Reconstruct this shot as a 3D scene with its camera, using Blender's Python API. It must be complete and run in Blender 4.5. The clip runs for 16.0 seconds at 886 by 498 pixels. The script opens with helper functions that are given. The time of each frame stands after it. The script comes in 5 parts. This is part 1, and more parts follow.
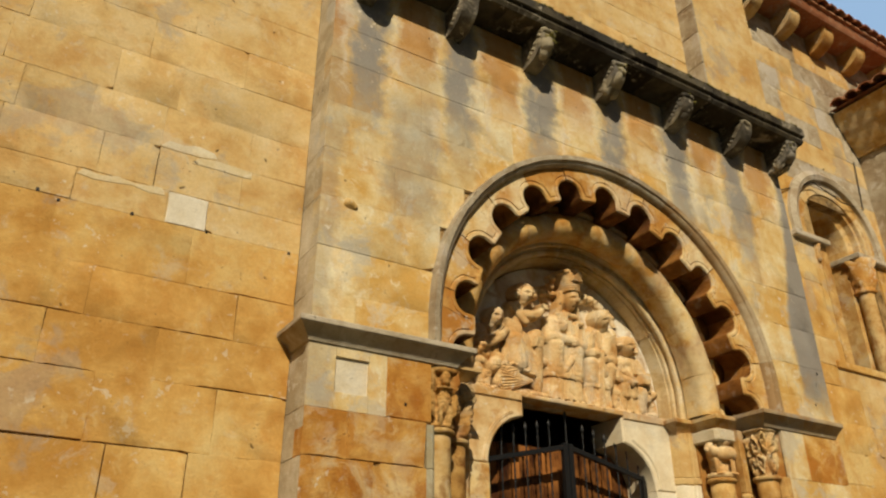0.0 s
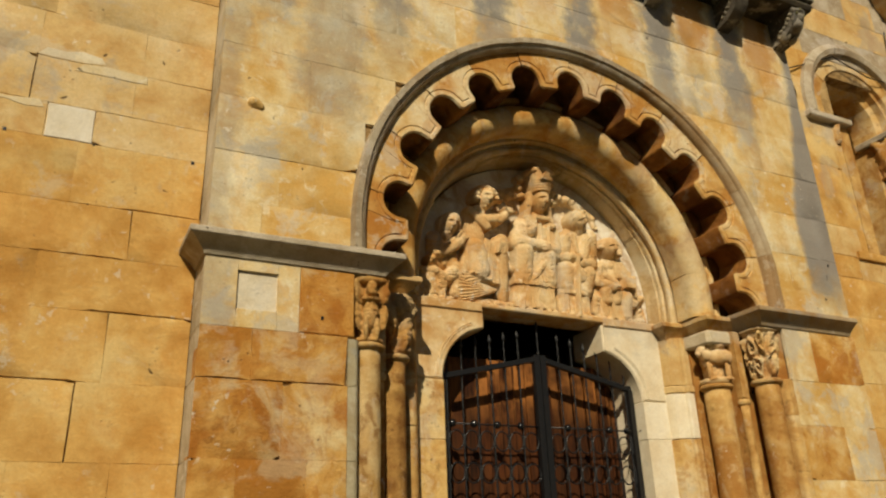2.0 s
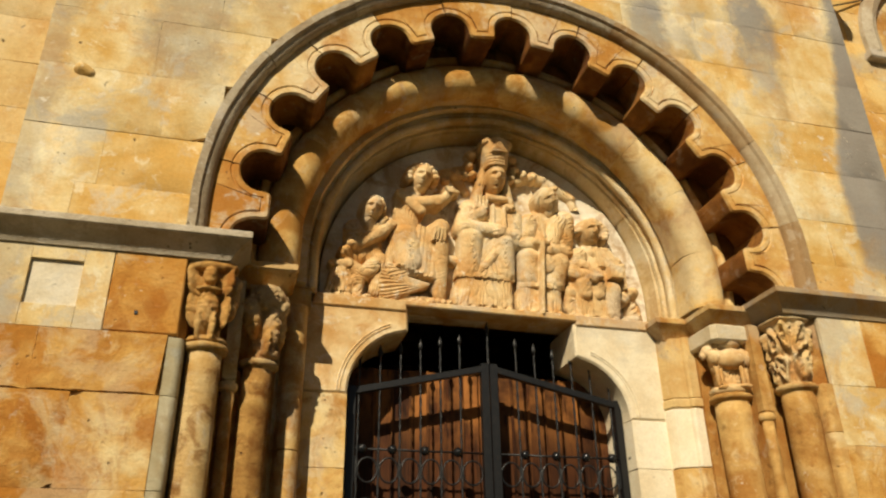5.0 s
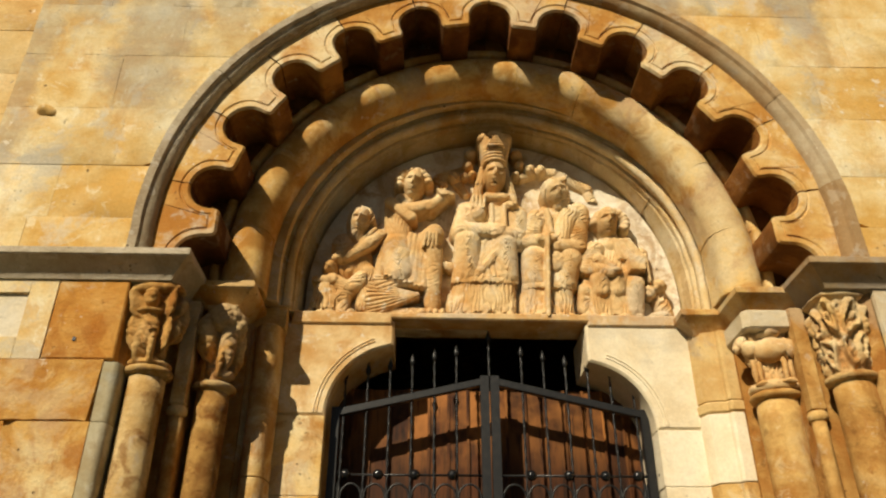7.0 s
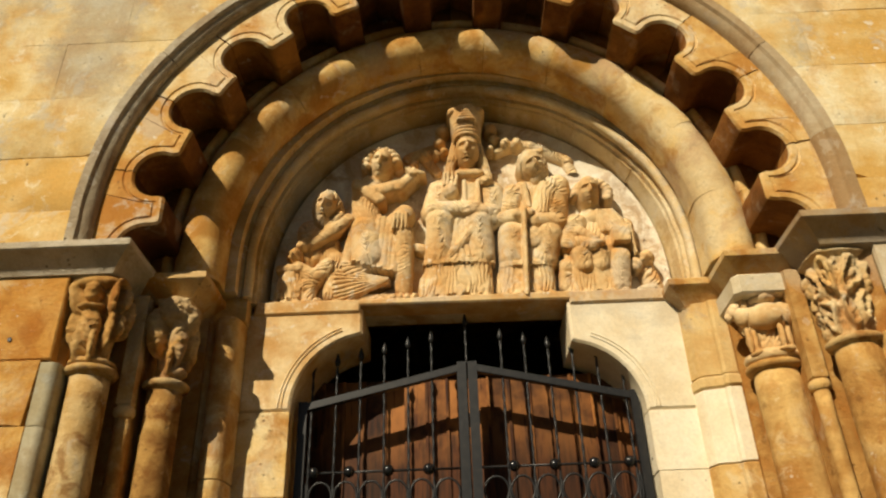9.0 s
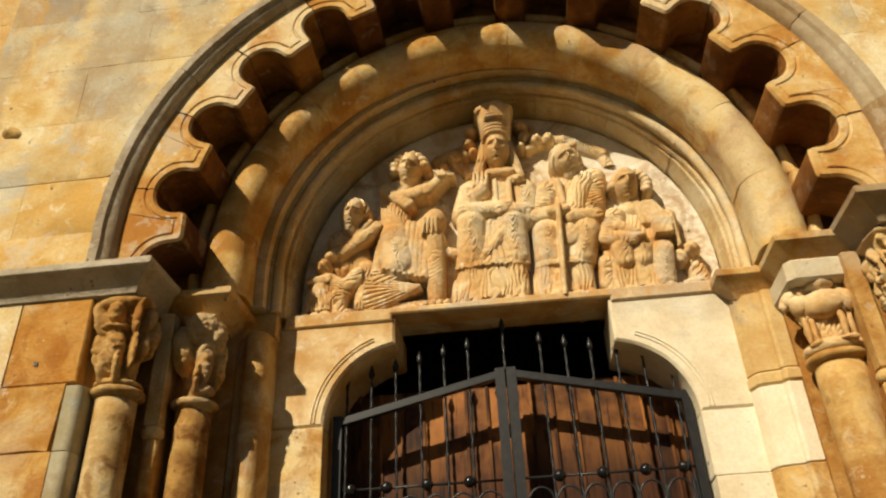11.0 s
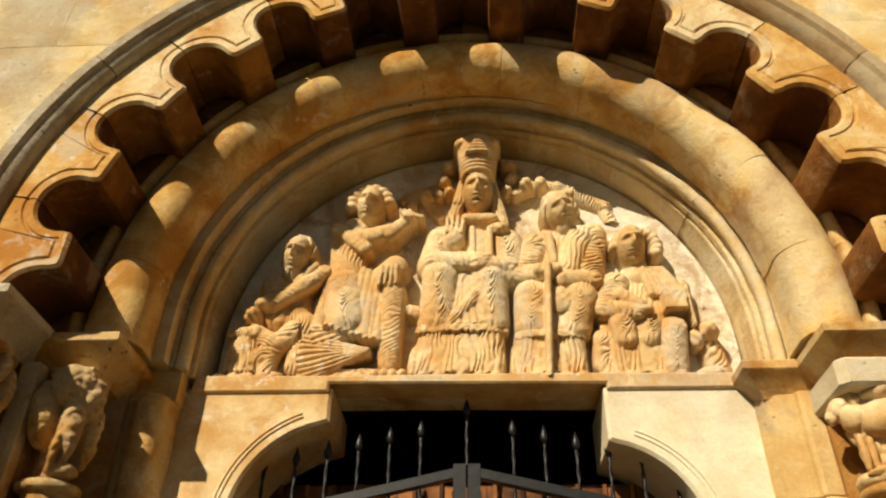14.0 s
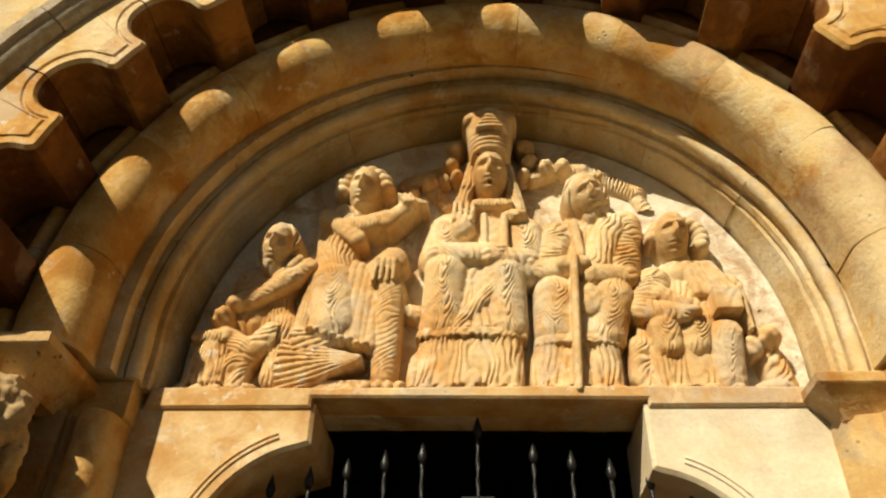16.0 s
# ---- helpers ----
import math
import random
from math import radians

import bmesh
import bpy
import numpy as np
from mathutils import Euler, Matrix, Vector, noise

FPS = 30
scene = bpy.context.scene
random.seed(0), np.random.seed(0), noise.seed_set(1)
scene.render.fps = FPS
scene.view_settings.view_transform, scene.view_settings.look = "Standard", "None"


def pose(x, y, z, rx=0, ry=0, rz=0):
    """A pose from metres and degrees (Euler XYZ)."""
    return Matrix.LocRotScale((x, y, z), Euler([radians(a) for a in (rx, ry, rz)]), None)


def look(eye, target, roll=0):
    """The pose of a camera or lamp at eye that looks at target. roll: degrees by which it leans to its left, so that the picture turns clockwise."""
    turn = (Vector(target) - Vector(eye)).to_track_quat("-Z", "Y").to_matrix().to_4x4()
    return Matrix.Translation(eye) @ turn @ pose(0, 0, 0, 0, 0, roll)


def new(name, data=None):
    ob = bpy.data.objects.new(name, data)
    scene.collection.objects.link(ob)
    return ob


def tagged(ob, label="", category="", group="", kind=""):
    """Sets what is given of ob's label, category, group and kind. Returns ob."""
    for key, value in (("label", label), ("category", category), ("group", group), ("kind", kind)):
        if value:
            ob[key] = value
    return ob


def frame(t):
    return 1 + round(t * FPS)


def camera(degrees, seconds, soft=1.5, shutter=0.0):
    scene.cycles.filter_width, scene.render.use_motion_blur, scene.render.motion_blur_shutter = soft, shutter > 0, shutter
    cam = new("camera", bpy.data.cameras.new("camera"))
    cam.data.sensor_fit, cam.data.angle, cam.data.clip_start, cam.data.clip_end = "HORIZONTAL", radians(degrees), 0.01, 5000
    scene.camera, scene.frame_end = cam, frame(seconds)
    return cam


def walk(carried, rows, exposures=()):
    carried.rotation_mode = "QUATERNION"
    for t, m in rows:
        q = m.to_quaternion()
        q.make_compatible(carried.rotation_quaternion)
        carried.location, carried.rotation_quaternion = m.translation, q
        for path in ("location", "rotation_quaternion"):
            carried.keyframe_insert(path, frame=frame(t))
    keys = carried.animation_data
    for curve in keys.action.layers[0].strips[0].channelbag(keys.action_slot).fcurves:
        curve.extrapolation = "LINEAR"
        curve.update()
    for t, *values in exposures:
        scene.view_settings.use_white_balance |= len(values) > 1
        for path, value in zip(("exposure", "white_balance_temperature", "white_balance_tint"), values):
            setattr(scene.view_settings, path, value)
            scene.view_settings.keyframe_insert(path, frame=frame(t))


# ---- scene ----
cam = camera(59.5, 16.0, soft=2.3)
PATH = [
    (0, (-4.197, -4.115, 1.661), (-3.258, -2.593, 2.556), -0.2),
    (0.5, (-3.981, -4.165, 1.669), (-3.077, -2.591, 2.51), 1.0),
    (1, (-3.699, -4.109, 1.633), (-2.822, -2.507, 2.449), 0.5),
    (1.5, (-3.501, -4.019, 1.663), (-2.611, -2.407, 2.444), -0.5),
    (2, (-3.184, -4.008, 1.668), (-2.349, -2.35, 2.413), -2.1),
    (2.5, (-2.922, -3.928, 1.664), (-2.115, -2.261, 2.419), -2.0),
    (3, (-2.597, -3.753, 1.676), (-1.828, -2.071, 2.439), -2.4),
    (3.5, (-2.294, -3.695, 1.668), (-1.582, -1.986, 2.425), -1.5),
    (4, (-1.981, -3.608, 1.686), (-1.332, -1.884, 2.464), -1.7),
    (4.5, (-1.725, -3.527, 1.656), (-1.154, -1.808, 2.503), -2.3),
    (5, (-1.437, -3.5, 1.651), (-0.972, -1.764, 2.528), -0.8),
    (5.2, (-1.416, -3.455, 1.616), (-0.958, -1.729, 2.518), -0.8),
    (7.3, (-0.311, -3.195, 1.603), (-0.297, -1.454, 2.586), 0.2),
    (7.5, (-0.322, -3.165, 1.618), (-0.288, -1.414, 2.585), -0.1),
    (8, (-0.191, -3.026, 1.608), (-0.169, -1.274, 2.572), -0.5),
    (8.5, (-0.123, -2.955, 1.606), (-0.117, -1.212, 2.587), -1.5),
    (11, (0.037, -2.755, 1.633), (-0.13, -1.052, 2.668), -2.6),
    (11.5, (0.014, -2.644, 1.686), (-0.163, -0.952, 2.738), -3.5),
    (12, (-0.022, -2.552, 1.761), (-0.169, -0.868, 2.829), -2.0),
    (12.5, (-0.016, -2.45, 1.811), (-0.153, -0.786, 2.913), -1.1),
    (13, (0.026, -2.24, 1.892), (-0.108, -0.611, 3.044), 0.7),
    (13.5, (0.04, -2.172, 1.965), (-0.084, -0.541, 3.116), 0.5),
    (14, (0.032, -2.104, 2.035), (-0.064, -0.475, 3.191), 0.9),
    (14.5, (0.005, -1.988, 2.06), (-0.074, -0.387, 3.257), 0.4),
    (15, (-0.045, -1.853, 2.145), (-0.106, -0.261, 3.355), 0.1),
    (15.5, (-0.067, -1.783, 2.221), (-0.123, -0.174, 3.408), -0.6),
    (16, (-0.012, -1.632, 2.248), (-0.111, -0.03, 3.441), 1.3),
]
walk(cam, [(t, look(eye, target, roll)) for t, eye, target, roll in PATH],
     [(0.0, -0.17), (1.5, -0.19), (3.0, -0.22), (4.2, 0.11), (8.0, 0.16), (11.0, 0.19), (12.2, 0.34), (16.0, 0.34)])

# ---- sky, sun ----
SUN = Vector((0.235, 0.40, -0.335)).normalized()      # the way the light travels
world = bpy.data.worlds.new("sky")
scene.world = world
world.use_nodes = True
wn = world.node_tree
sky = wn.nodes.new("ShaderNodeTexSky")
sky.sky_type, sky.sun_disc = "NISHITA", False
sky.sun_elevation = math.asin(-SUN.z)
sky.sun_rotation = math.atan2(-SUN.x, -SUN.y)
wn.nodes["Background"].inputs["Strength"].default_value = 0.02
wn.links.new(sky.outputs["Color"], wn.nodes["Background"].inputs["Color"])
lamp = bpy.data.lights.new("sun", "SUN")
lamp.energy, lamp.angle, lamp.color = 5.0, radians(0.6), (1.0, 0.87, 0.64)
new("sun", lamp).matrix_world = look((-8, -12, 12), Vector((-8, -12, 12)) + SUN)


# ---- materials ----
def material(name):
    m = bpy.data.materials.new(name)
    m.use_nodes = True
    return m, m.node_tree.nodes, m.node_tree.links, m.node_tree.nodes["Principled BSDF"]


def math_node(nt, op, a, b=None, clamp=False):
    n = nt.nodes.new("ShaderNodeMath")
    n.operation, n.use_clamp = op, clamp
    for i, v in enumerate((a, b)):
        if v is None:
            continue
        if isinstance(v, (int, float)):
            n.inputs[i].default_value = v
        else:
            nt.links.new(v, n.inputs[i])
    return n.outputs[0]


def noise_node(nt, co, scale, detail=4.0, rough=0.55, w=None):
    n = nt.nodes.new("ShaderNodeTexNoise")
    n.noise_dimensions = "4D"
    n.inputs["Scale"].default_value, n.inputs["Detail"].default_value, n.inputs["Roughness"].default_value = scale, detail, rough
    nt.links.new(co, n.inputs["Vector"])
    if w is not None:
        nt.links.new(w, n.inputs["W"])
    return n.outputs["Fac"]


def span(nt, v, a, b, c=0.0, d=1.0):
    n = nt.nodes.new("ShaderNodeMapRange")
    n.interpolation_type = "SMOOTHSTEP"
    for key, x in zip(("From Min", "From Max", "To Min", "To Max"), (a, b, c, d)):
        n.inputs[key].default_value = x
    nt.links.new(v, n.inputs["Value"])
    return n.outputs["Result"]


def mix(nt, fac, a, b, kind="MIX"):
    n = nt.nodes.new("ShaderNodeMix")
    n.data_type, n.blend_type = "RGBA", kind
    for i, v in ((0, fac), (6, a), (7, b)):
        if isinstance(v, (int, float)):
            n.inputs[i].default_value = v
        elif isinstance(v, tuple):
            n.inputs[i].default_value = (*v, 1)
        else:
            nt.links.new(v, n.inputs[i])
    return n.outputs[2]


def stone(name, deep, mid, pale, blotch=0.5, grey=(0.30, 0.29, 0.27), lichen=0.35, streaks=False, bump=0.5, spread=0.28, apart=30.0):
    """Weathered sandstone: tone by the stone, iron blotches, grey lichen, grain, pits."""
    m, nodes, links, bsdf = material(name)
    nt = m.node_tree
    co = nodes.new("ShaderNodeNewGeometry").outputs["Position"]
    rnd = nodes.new("ShaderNodeObjectInfo").outputs["Random"]
    w = math_node(nt, "MULTIPLY", rnd, apart)
    big = noise_node(nt, co, 1.5, 4, 0.6, w)
    med = noise_node(nt, co, 6.0, 5, 0.6, w)
    fine = noise_node(nt, co, 70.0, 4, 0.65)
    grain = noise_node(nt, co, 260.0, 2, 0.6)
    tone = math_node(nt, "ADD", math_node(nt, "MULTIPLY", big, 0.9), math_node(nt, "MULTIPLY", math_node(nt, "SUBTRACT", rnd, 0.5), spread))
    tone = math_node(nt, "ADD", tone, math_node(nt, "MULTIPLY", math_node(nt, "SUBTRACT", med, 0.5), 0.55))
    bed = nodes.new("ShaderNodeMapping")
    bed.inputs["Scale"].default_value, bed.inputs["Rotation"].default_value = (1.0, 1.0, 1.9), (0.0, 0.25, 0.0)
    links.new(co, bed.inputs["Vector"])
    layers = noise_node(nt, bed.outputs["Vector"], 4.2, 7, 0.70, w)
    tone = math_node(nt, "ADD", tone, math_node(nt, "MULTIPLY", math_node(nt, "SUBTRACT", layers, 0.5), 0.55))
    field = noise_node(nt, co, 0.75, 3, 0.6)
    tone = math_node(nt, "ADD", tone, math_node(nt, "MULTIPLY", math_node(nt, "SUBTRACT", field, 0.5), 0.7))
    ramp = nodes.new("ShaderNodeValToRGB")
    ramp.color_ramp.elements[0].position, ramp.color_ramp.elements[0].color = 0.22, (*deep, 1)
    ramp.color_ramp.elements[1].position, ramp.color_ramp.elements[1].color = 0.72, (*pale, 1)
    ramp.color_ramp.elements.new(0.46).color = (*mid, 1)
    links.new(tone, ramp.inputs["Fac"])
    col = ramp.outputs["Color"]
    wv = nodes.new("ShaderNodeTexNoise")
    wv.inputs["Scale"].default_value, wv.inputs["Detail"].default_value = 3.0, 3.0
    links.new(co, wv.inputs["Vector"])
    add = nodes.new("ShaderNodeVectorMath")
    add.operation = "MULTIPLY_ADD"
    links.new(wv.outputs["Color"], add.inputs[0])
    add.inputs[1].default_value = (0.35, 0.35, 0.35)
    links.new(co, add.inputs[2])
    warped = add.outputs[0]
    # iron blotches
    rust = noise_node(nt, warped, 2.3, 7, 0.66)
    col = mix(nt, span(nt, rust, 0.53, 0.63, 0.0, blotch), col, tuple(c * k for c, k in zip(deep, (0.92, 0.78, 0.62))))
    # smears of ochre at hand size, and grey-white scale among them
    smear = noise_node(nt, warped, 5.5, 6, 0.66)
    col = mix(nt, span(nt, smear, 0.50, 0.60, 0.0, 0.65 * blotch), col, tuple(c * k for c, k in zip(deep, (1.08, 0.95, 0.75))))
    col = mix(nt, span(nt, noise_node(nt, warped, 8.0, 7, 0.7), 0.57, 0.63, 0.0, 0.8 * lichen), col, tuple(c * k for c, k in zip(pale, (1.04, 1.08, 1.18))))
    # rain runs, stretched downwards, and dark crust
    fall = nodes.new("ShaderNodeMapping")
    fall.inputs["Scale"].default_value = (1.0, 1.0, 0.14)
    links.new(warped, fall.inputs["Vector"])
    runs = noise_node(nt, fall.outputs["Vector"], 9.0, 6, 0.65)
    col = mix(nt, span(nt, runs, 0.52, 0.64, 0.0, 0.55 * blotch), col, tuple(c * k for c, k in zip(deep, (0.85, 0.78, 0.70))))
    crust = math_node(nt, "MULTIPLY", span(nt, noise_node(nt, co, 11.0, 8, 0.72), 0.56, 0.64), span(nt, noise_node(nt, co, 1.7, 3, 0.6), 0.46, 0.60, 0.0, 0.75 * blotch))
    col = mix(nt, crust, col, tuple(c * k for c, k in zip(deep, (0.55, 0.55, 0.60))))
    # pale bloom and grey lichen in patches
    bloom = noise_node(nt, warped, 3.6, 8, 0.72)
    col = mix(nt, span(nt, bloom, 0.56, 0.64, 0.0, lichen), col, (0.52, 0.46, 0.36))
    patch = noise_node(nt, warped, 1.25, 8, 0.68)
    col = mix(nt, span(nt, patch, 0.54, 0.60, 0.0, lichen), col, grey)
    if streaks:
        sep = nodes.new("ShaderNodeSeparateXYZ")
        links.new(co, sep.inputs[0])
        wob = math_node(nt, "MULTIPLY", math_node(nt, "SUBTRACT", noise_node(nt, co, 3.0, 8, 0.72), 0.5), 0.55)
        x = math_node(nt, "ADD", sep.outputs[0], wob)
        # one run of water below each corbel, 0.81 m apart
        saw = math_node(nt, "PINGPONG", math_node(nt, "ADD", x, 2.36 - 0.06 + 8.1), 0.405)
        run = span(nt, saw, 0.07, 0.21, 1.0, 0.0)
        low = math_node(nt, "ADD", sep.outputs[2], math_node(nt, "MULTIPLY", noise_node(nt, co, 1.3, 2), 0.9))
        run = math_node(nt, "MULTIPLY", run, span(nt, low, 4.9, 6.0))
        # the long run at the block's far corner and the damp near corner
        slant = math_node(nt, "ADD", math_node(nt, "ADD", sep.outputs[0], math_node(nt, "MULTIPLY", wob, 0.35)), math_node(nt, "MULTIPLY", math_node(nt, "MAXIMUM", sep.outputs[2], 4.27), -0.22))
        far = math_node(nt, "MULTIPLY", span(nt, slant, 1.19, 1.27), span(nt, math_node(nt, "ADD", sep.outputs[2], wob), 3.3, 3.9))
        near = math_node(nt, "MULTIPLY", span(nt, x, -2.40, -2.52), span(nt, sep.outputs[2], 1.2, 2.2))
        mid_patch = math_node(nt, "MULTIPLY", span(nt, math_node(nt, "ABSOLUTE", math_node(nt, "ADD", x, 1.9)), 0.12, 0.30, 1.0, 0.0),
                              math_node(nt, "MULTIPLY", span(nt, low, 4.5, 4.9), span(nt, low, 6.0, 5.6)))
        run = math_node(nt, "MAXIMUM", run, math_node(nt, "MAXIMUM", math_node(nt, "MULTIPLY", near, 0.42), math_node(nt, "MULTIPLY", mid_patch, 0.55)))
        run = math_node(nt, "MULTIPLY", run, span(nt, noise_node(nt, co, 5.0, 6, 0.7), 0.30, 0.52, 0.55, 1.0))
        run = math_node(nt, "MAXIMUM", run, far)
        col = mix(nt, math_node(nt, "MULTIPLY", run, 0.92), col, (0.225, 0.215, 0.205))
        edge = math_node(nt, "MULTIPLY", span(nt, saw, 0.16, 0.22), span(nt, saw, 0.30, 0.22))
        edge = math_node(nt, "MULTIPLY", math_node(nt, "MULTIPLY", edge, span(nt, low, 5.3, 5.8)), span(nt, bloom, 0.42, 0.55, 0.0, 0.6))
        col = mix(nt, edge, col, (0.60, 0.53, 0.42))
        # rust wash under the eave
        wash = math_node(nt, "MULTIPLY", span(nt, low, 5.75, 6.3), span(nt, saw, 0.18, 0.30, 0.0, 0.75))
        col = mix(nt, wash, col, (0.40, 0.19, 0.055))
    # splashes of lime, small and sharp-edged
    splash = noise_node(nt, co, 16.0, 5, 0.62)
    where = noise_node(nt, co, 1.9, 4, 0.6)
    col = mix(nt, math_node(nt, "MULTIPLY", span(nt, splash, 0.60, 0.645), span(nt, where, 0.50, 0.62, 0.0, min(0.9, lichen * 1.6))), col, (0.64, 0.57, 0.45))
    # pits and grain
    vor = nodes.new("ShaderNodeTexVoronoi")
    vor.inputs["Scale"].default_value = 26.0
    links.new(co, vor.inputs["Vector"])
    pit = math_node(nt, "MULTIPLY", span(nt, vor.outputs["Distance"], 0.10, 0.20, 1.0, 0.0), span(nt, med, 0.56, 0.66))
    col = mix(nt, math_node(nt, "MULTIPLY", pit, 0.55), col, (0.13, 0.085, 0.05))
    # a few worn holes, in clusters
    spots = nodes.new("ShaderNodeTexVoronoi")
    spots.inputs["Scale"].default_value = 9.0
    links.new(warped, spots.inputs["Vector"])
    hole = math_node(nt, "MULTIPLY", span(nt, spots.outputs["Distance"], 0.07, 0.13, 1.0, 0.0), span(nt, noise_node(nt, co, 2.6, 3, 0.6), 0.57, 0.62))
    col = mix(nt, math_node(nt, "MULTIPLY", hole, 0.8), col, (0.06, 0.035, 0.018))
    shade = math_node(nt, "ADD", math_node(nt, "MULTIPLY", fine, 0.42), math_node(nt, "MULTIPLY", grain, 0.24))
    col = mix(nt, 1.0, col, span(nt, shade, 0.15, 0.50, 0.86, 1.10), "MULTIPLY")
    links.new(col, bsdf.inputs["Base Color"])
    bsdf.inputs["Roughness"].default_value = 0.92
    bsdf.inputs["Specular IOR Level"].default_value = 0.2
    height = math_node(nt, "ADD", math_node(nt, "MULTIPLY", math_node(nt, "ADD", med, layers), 1.1), math_node(nt, "ADD", math_node(nt, "MULTIPLY", fine, 0.4), math_node(nt, "MULTIPLY", grain, 0.05)))
    height = math_node(nt, "SUBTRACT", height, math_node(nt, "MULTIPLY", math_node(nt, "MAXIMUM", pit, hole), 0.9))
    bn = nodes.new("ShaderNodeBump")
    bn.inputs["Strength"].default_value, bn.inputs["Distance"].default_value = bump, 0.014
    links.new(height, bn.inputs["Height"])
    links.new(bn.outputs["Normal"], bsdf.inputs["Normal"])
    return m


GOLD = stone("golden_sandstone", (0.45, 0.235, 0.055), (0.57, 0.345, 0.105), (0.62, 0.45, 0.19), 0.34, lichen=0.35, spread=0.16, apart=0.10)
SAND = stone("pale_golden_sandstone", (0.48, 0.29, 0.10), (0.58, 0.41, 0.18), (0.63, 0.49, 0.27), 0.4, lichen=0.4, spread=0.14, apart=0.10)
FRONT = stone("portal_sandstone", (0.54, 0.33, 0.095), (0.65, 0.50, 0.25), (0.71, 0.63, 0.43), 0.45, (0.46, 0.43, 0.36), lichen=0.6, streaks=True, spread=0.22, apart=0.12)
LOBES = stone("rust_and_lime_sandstone", (0.41, 0.19, 0.040), (0.58, 0.36, 0.12), (0.69, 0.57, 0.35), 0.6, (0.60, 0.52, 0.37), lichen=0.55)
# rust orange of the soffits, darkened further for the shade inside the lobes
SHADED_RUST = stone("rusty_shaded_soffit_stone", (0.085, 0.030, 0.007), (0.22, 0.085, 0.015), (0.33, 0.15, 0.032), 0.6, (0.22, 0.11, 0.035), lichen=0.2, bump=0.7)
SHAFT = stone("run_stained_sandstone", (0.19, 0.085, 0.020), (0.42, 0.245, 0.072), (0.56, 0.41, 0.20), 1.0, (0.46, 0.39, 0.26), lichen=0.45, bump=1.1)
ORANGE = stone("iron_stained_sandstone", (0.33, 0.13, 0.020), (0.47, 0.225, 0.045), (0.56, 0.34, 0.11), 0.7, (0.58, 0.46, 0.26), lichen=0.5, bump=0.8)
HONEY = stone("honey_sandstone", (0.36, 0.18, 0.045), (0.57, 0.365, 0.13), (0.62, 0.49, 0.28), 0.7, (0.46, 0.40, 0.29), lichen=0.45, bump=0.75)
ROLL = stone("pale_honey_sandstone", (0.42, 0.215, 0.05), (0.65, 0.44, 0.165), (0.70, 0.57, 0.33), 0.75, (0.50, 0.44, 0.32), lichen=0.4, bump=0.6, spread=0.15, apart=0.5)
PALE = stone("pale_arch_sandstone", (0.44, 0.29, 0.11), (0.63, 0.49, 0.27), (0.71, 0.62, 0.43), 0.5, (0.50, 0.46, 0.38), lichen=0.5, bump=0.6, spread=0.2, apart=0.5)
STAINED = stone("orange_blotched_sandstone", (0.36, 0.155, 0.026), (0.54, 0.31, 0.085), (0.64, 0.50, 0.26), 0.8, (0.56, 0.48, 0.32), lichen=0.35, bump=0.7, apart=0.3)
RELIEF = stone("carved_sandstone", (0.50, 0.285, 0.10), (0.66, 0.49, 0.26), (0.76, 0.65, 0.45), 0.6, (0.5, 0.45, 0.36), lichen=0.5, bump=0.35, spread=0.2)
WORN = stone("whitened_carved_ground", (0.36, 0.22, 0.09), (0.62, 0.51, 0.34), (0.75, 0.70, 0.58), 0.7, (0.62, 0.58, 0.50), lichen=0.7, bump=0.9)
WHITISH = stone("lime_washed_stone", (0.52, 0.43, 0.28), (0.62, 0.55, 0.41), (0.70, 0.65, 0.54), 0.1, (0.5, 0.47, 0.4), lichen=0.4)
LIMED = stone("lime_smeared_sandstone", (0.52, 0.40, 0.20), (0.61, 0.50, 0.30), (0.68, 0.60, 0.43), 0.3, (0.55, 0.48, 0.34), lichen=0.5, apart=0.3)
CREAM = stone("new_cream_stone", (0.66, 0.55, 0.37), (0.74, 0.66, 0.49), (0.79, 0.73, 0.59), 0.15, lichen=0.2, bump=0.3, spread=0.2)
GREY = stone("weathered_grey_stone", (0.27, 0.205, 0.13), (0.41, 0.345, 0.245), (0.54, 0.475, 0.37), 0.4, (0.48, 0.43, 0.37), lichen=0.65, bump=1.0)
FLANK = stone("grey_flank_stone", (0.34, 0.28, 0.18), (0.50, 0.43, 0.31), (0.60, 0.54, 0.42), 0.3, (0.42, 0.40, 0.36), lichen=0.6, spread=0.15, apart=0.2)
QUOIN = stone("grey_green_quoin_stone", (0.30, 0.24, 0.13), (0.40, 0.35, 0.23), (0.50, 0.45, 0.33), 0.35, (0.33, 0.33, 0.28), lichen=0.6)
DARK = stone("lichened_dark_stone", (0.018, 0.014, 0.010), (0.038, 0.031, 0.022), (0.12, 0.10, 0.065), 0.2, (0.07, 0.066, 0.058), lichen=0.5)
CARVED = stone("grey_carved_corbel_stone", (0.035, 0.030, 0.024), (0.13, 0.112, 0.085), (0.36, 0.31, 0.21), 0.3, (0.20, 0.19, 0.17), lichen=0.6, bump=0.9)
TAWNY = stone("tawny_moulded_stone", (0.30, 0.19, 0.09), (0.38, 0.28, 0.16), (0.46, 0.38, 0.26), 0.3, lichen=0.5)
MORTAR = stone("lime_mortar", (0.05, 0.03, 0.014), (0.31, 0.195, 0.075), (0.50, 0.35, 0.16), 0.5, (0.40, 0.30, 0.17), lichen=0.4, bump=0.8)
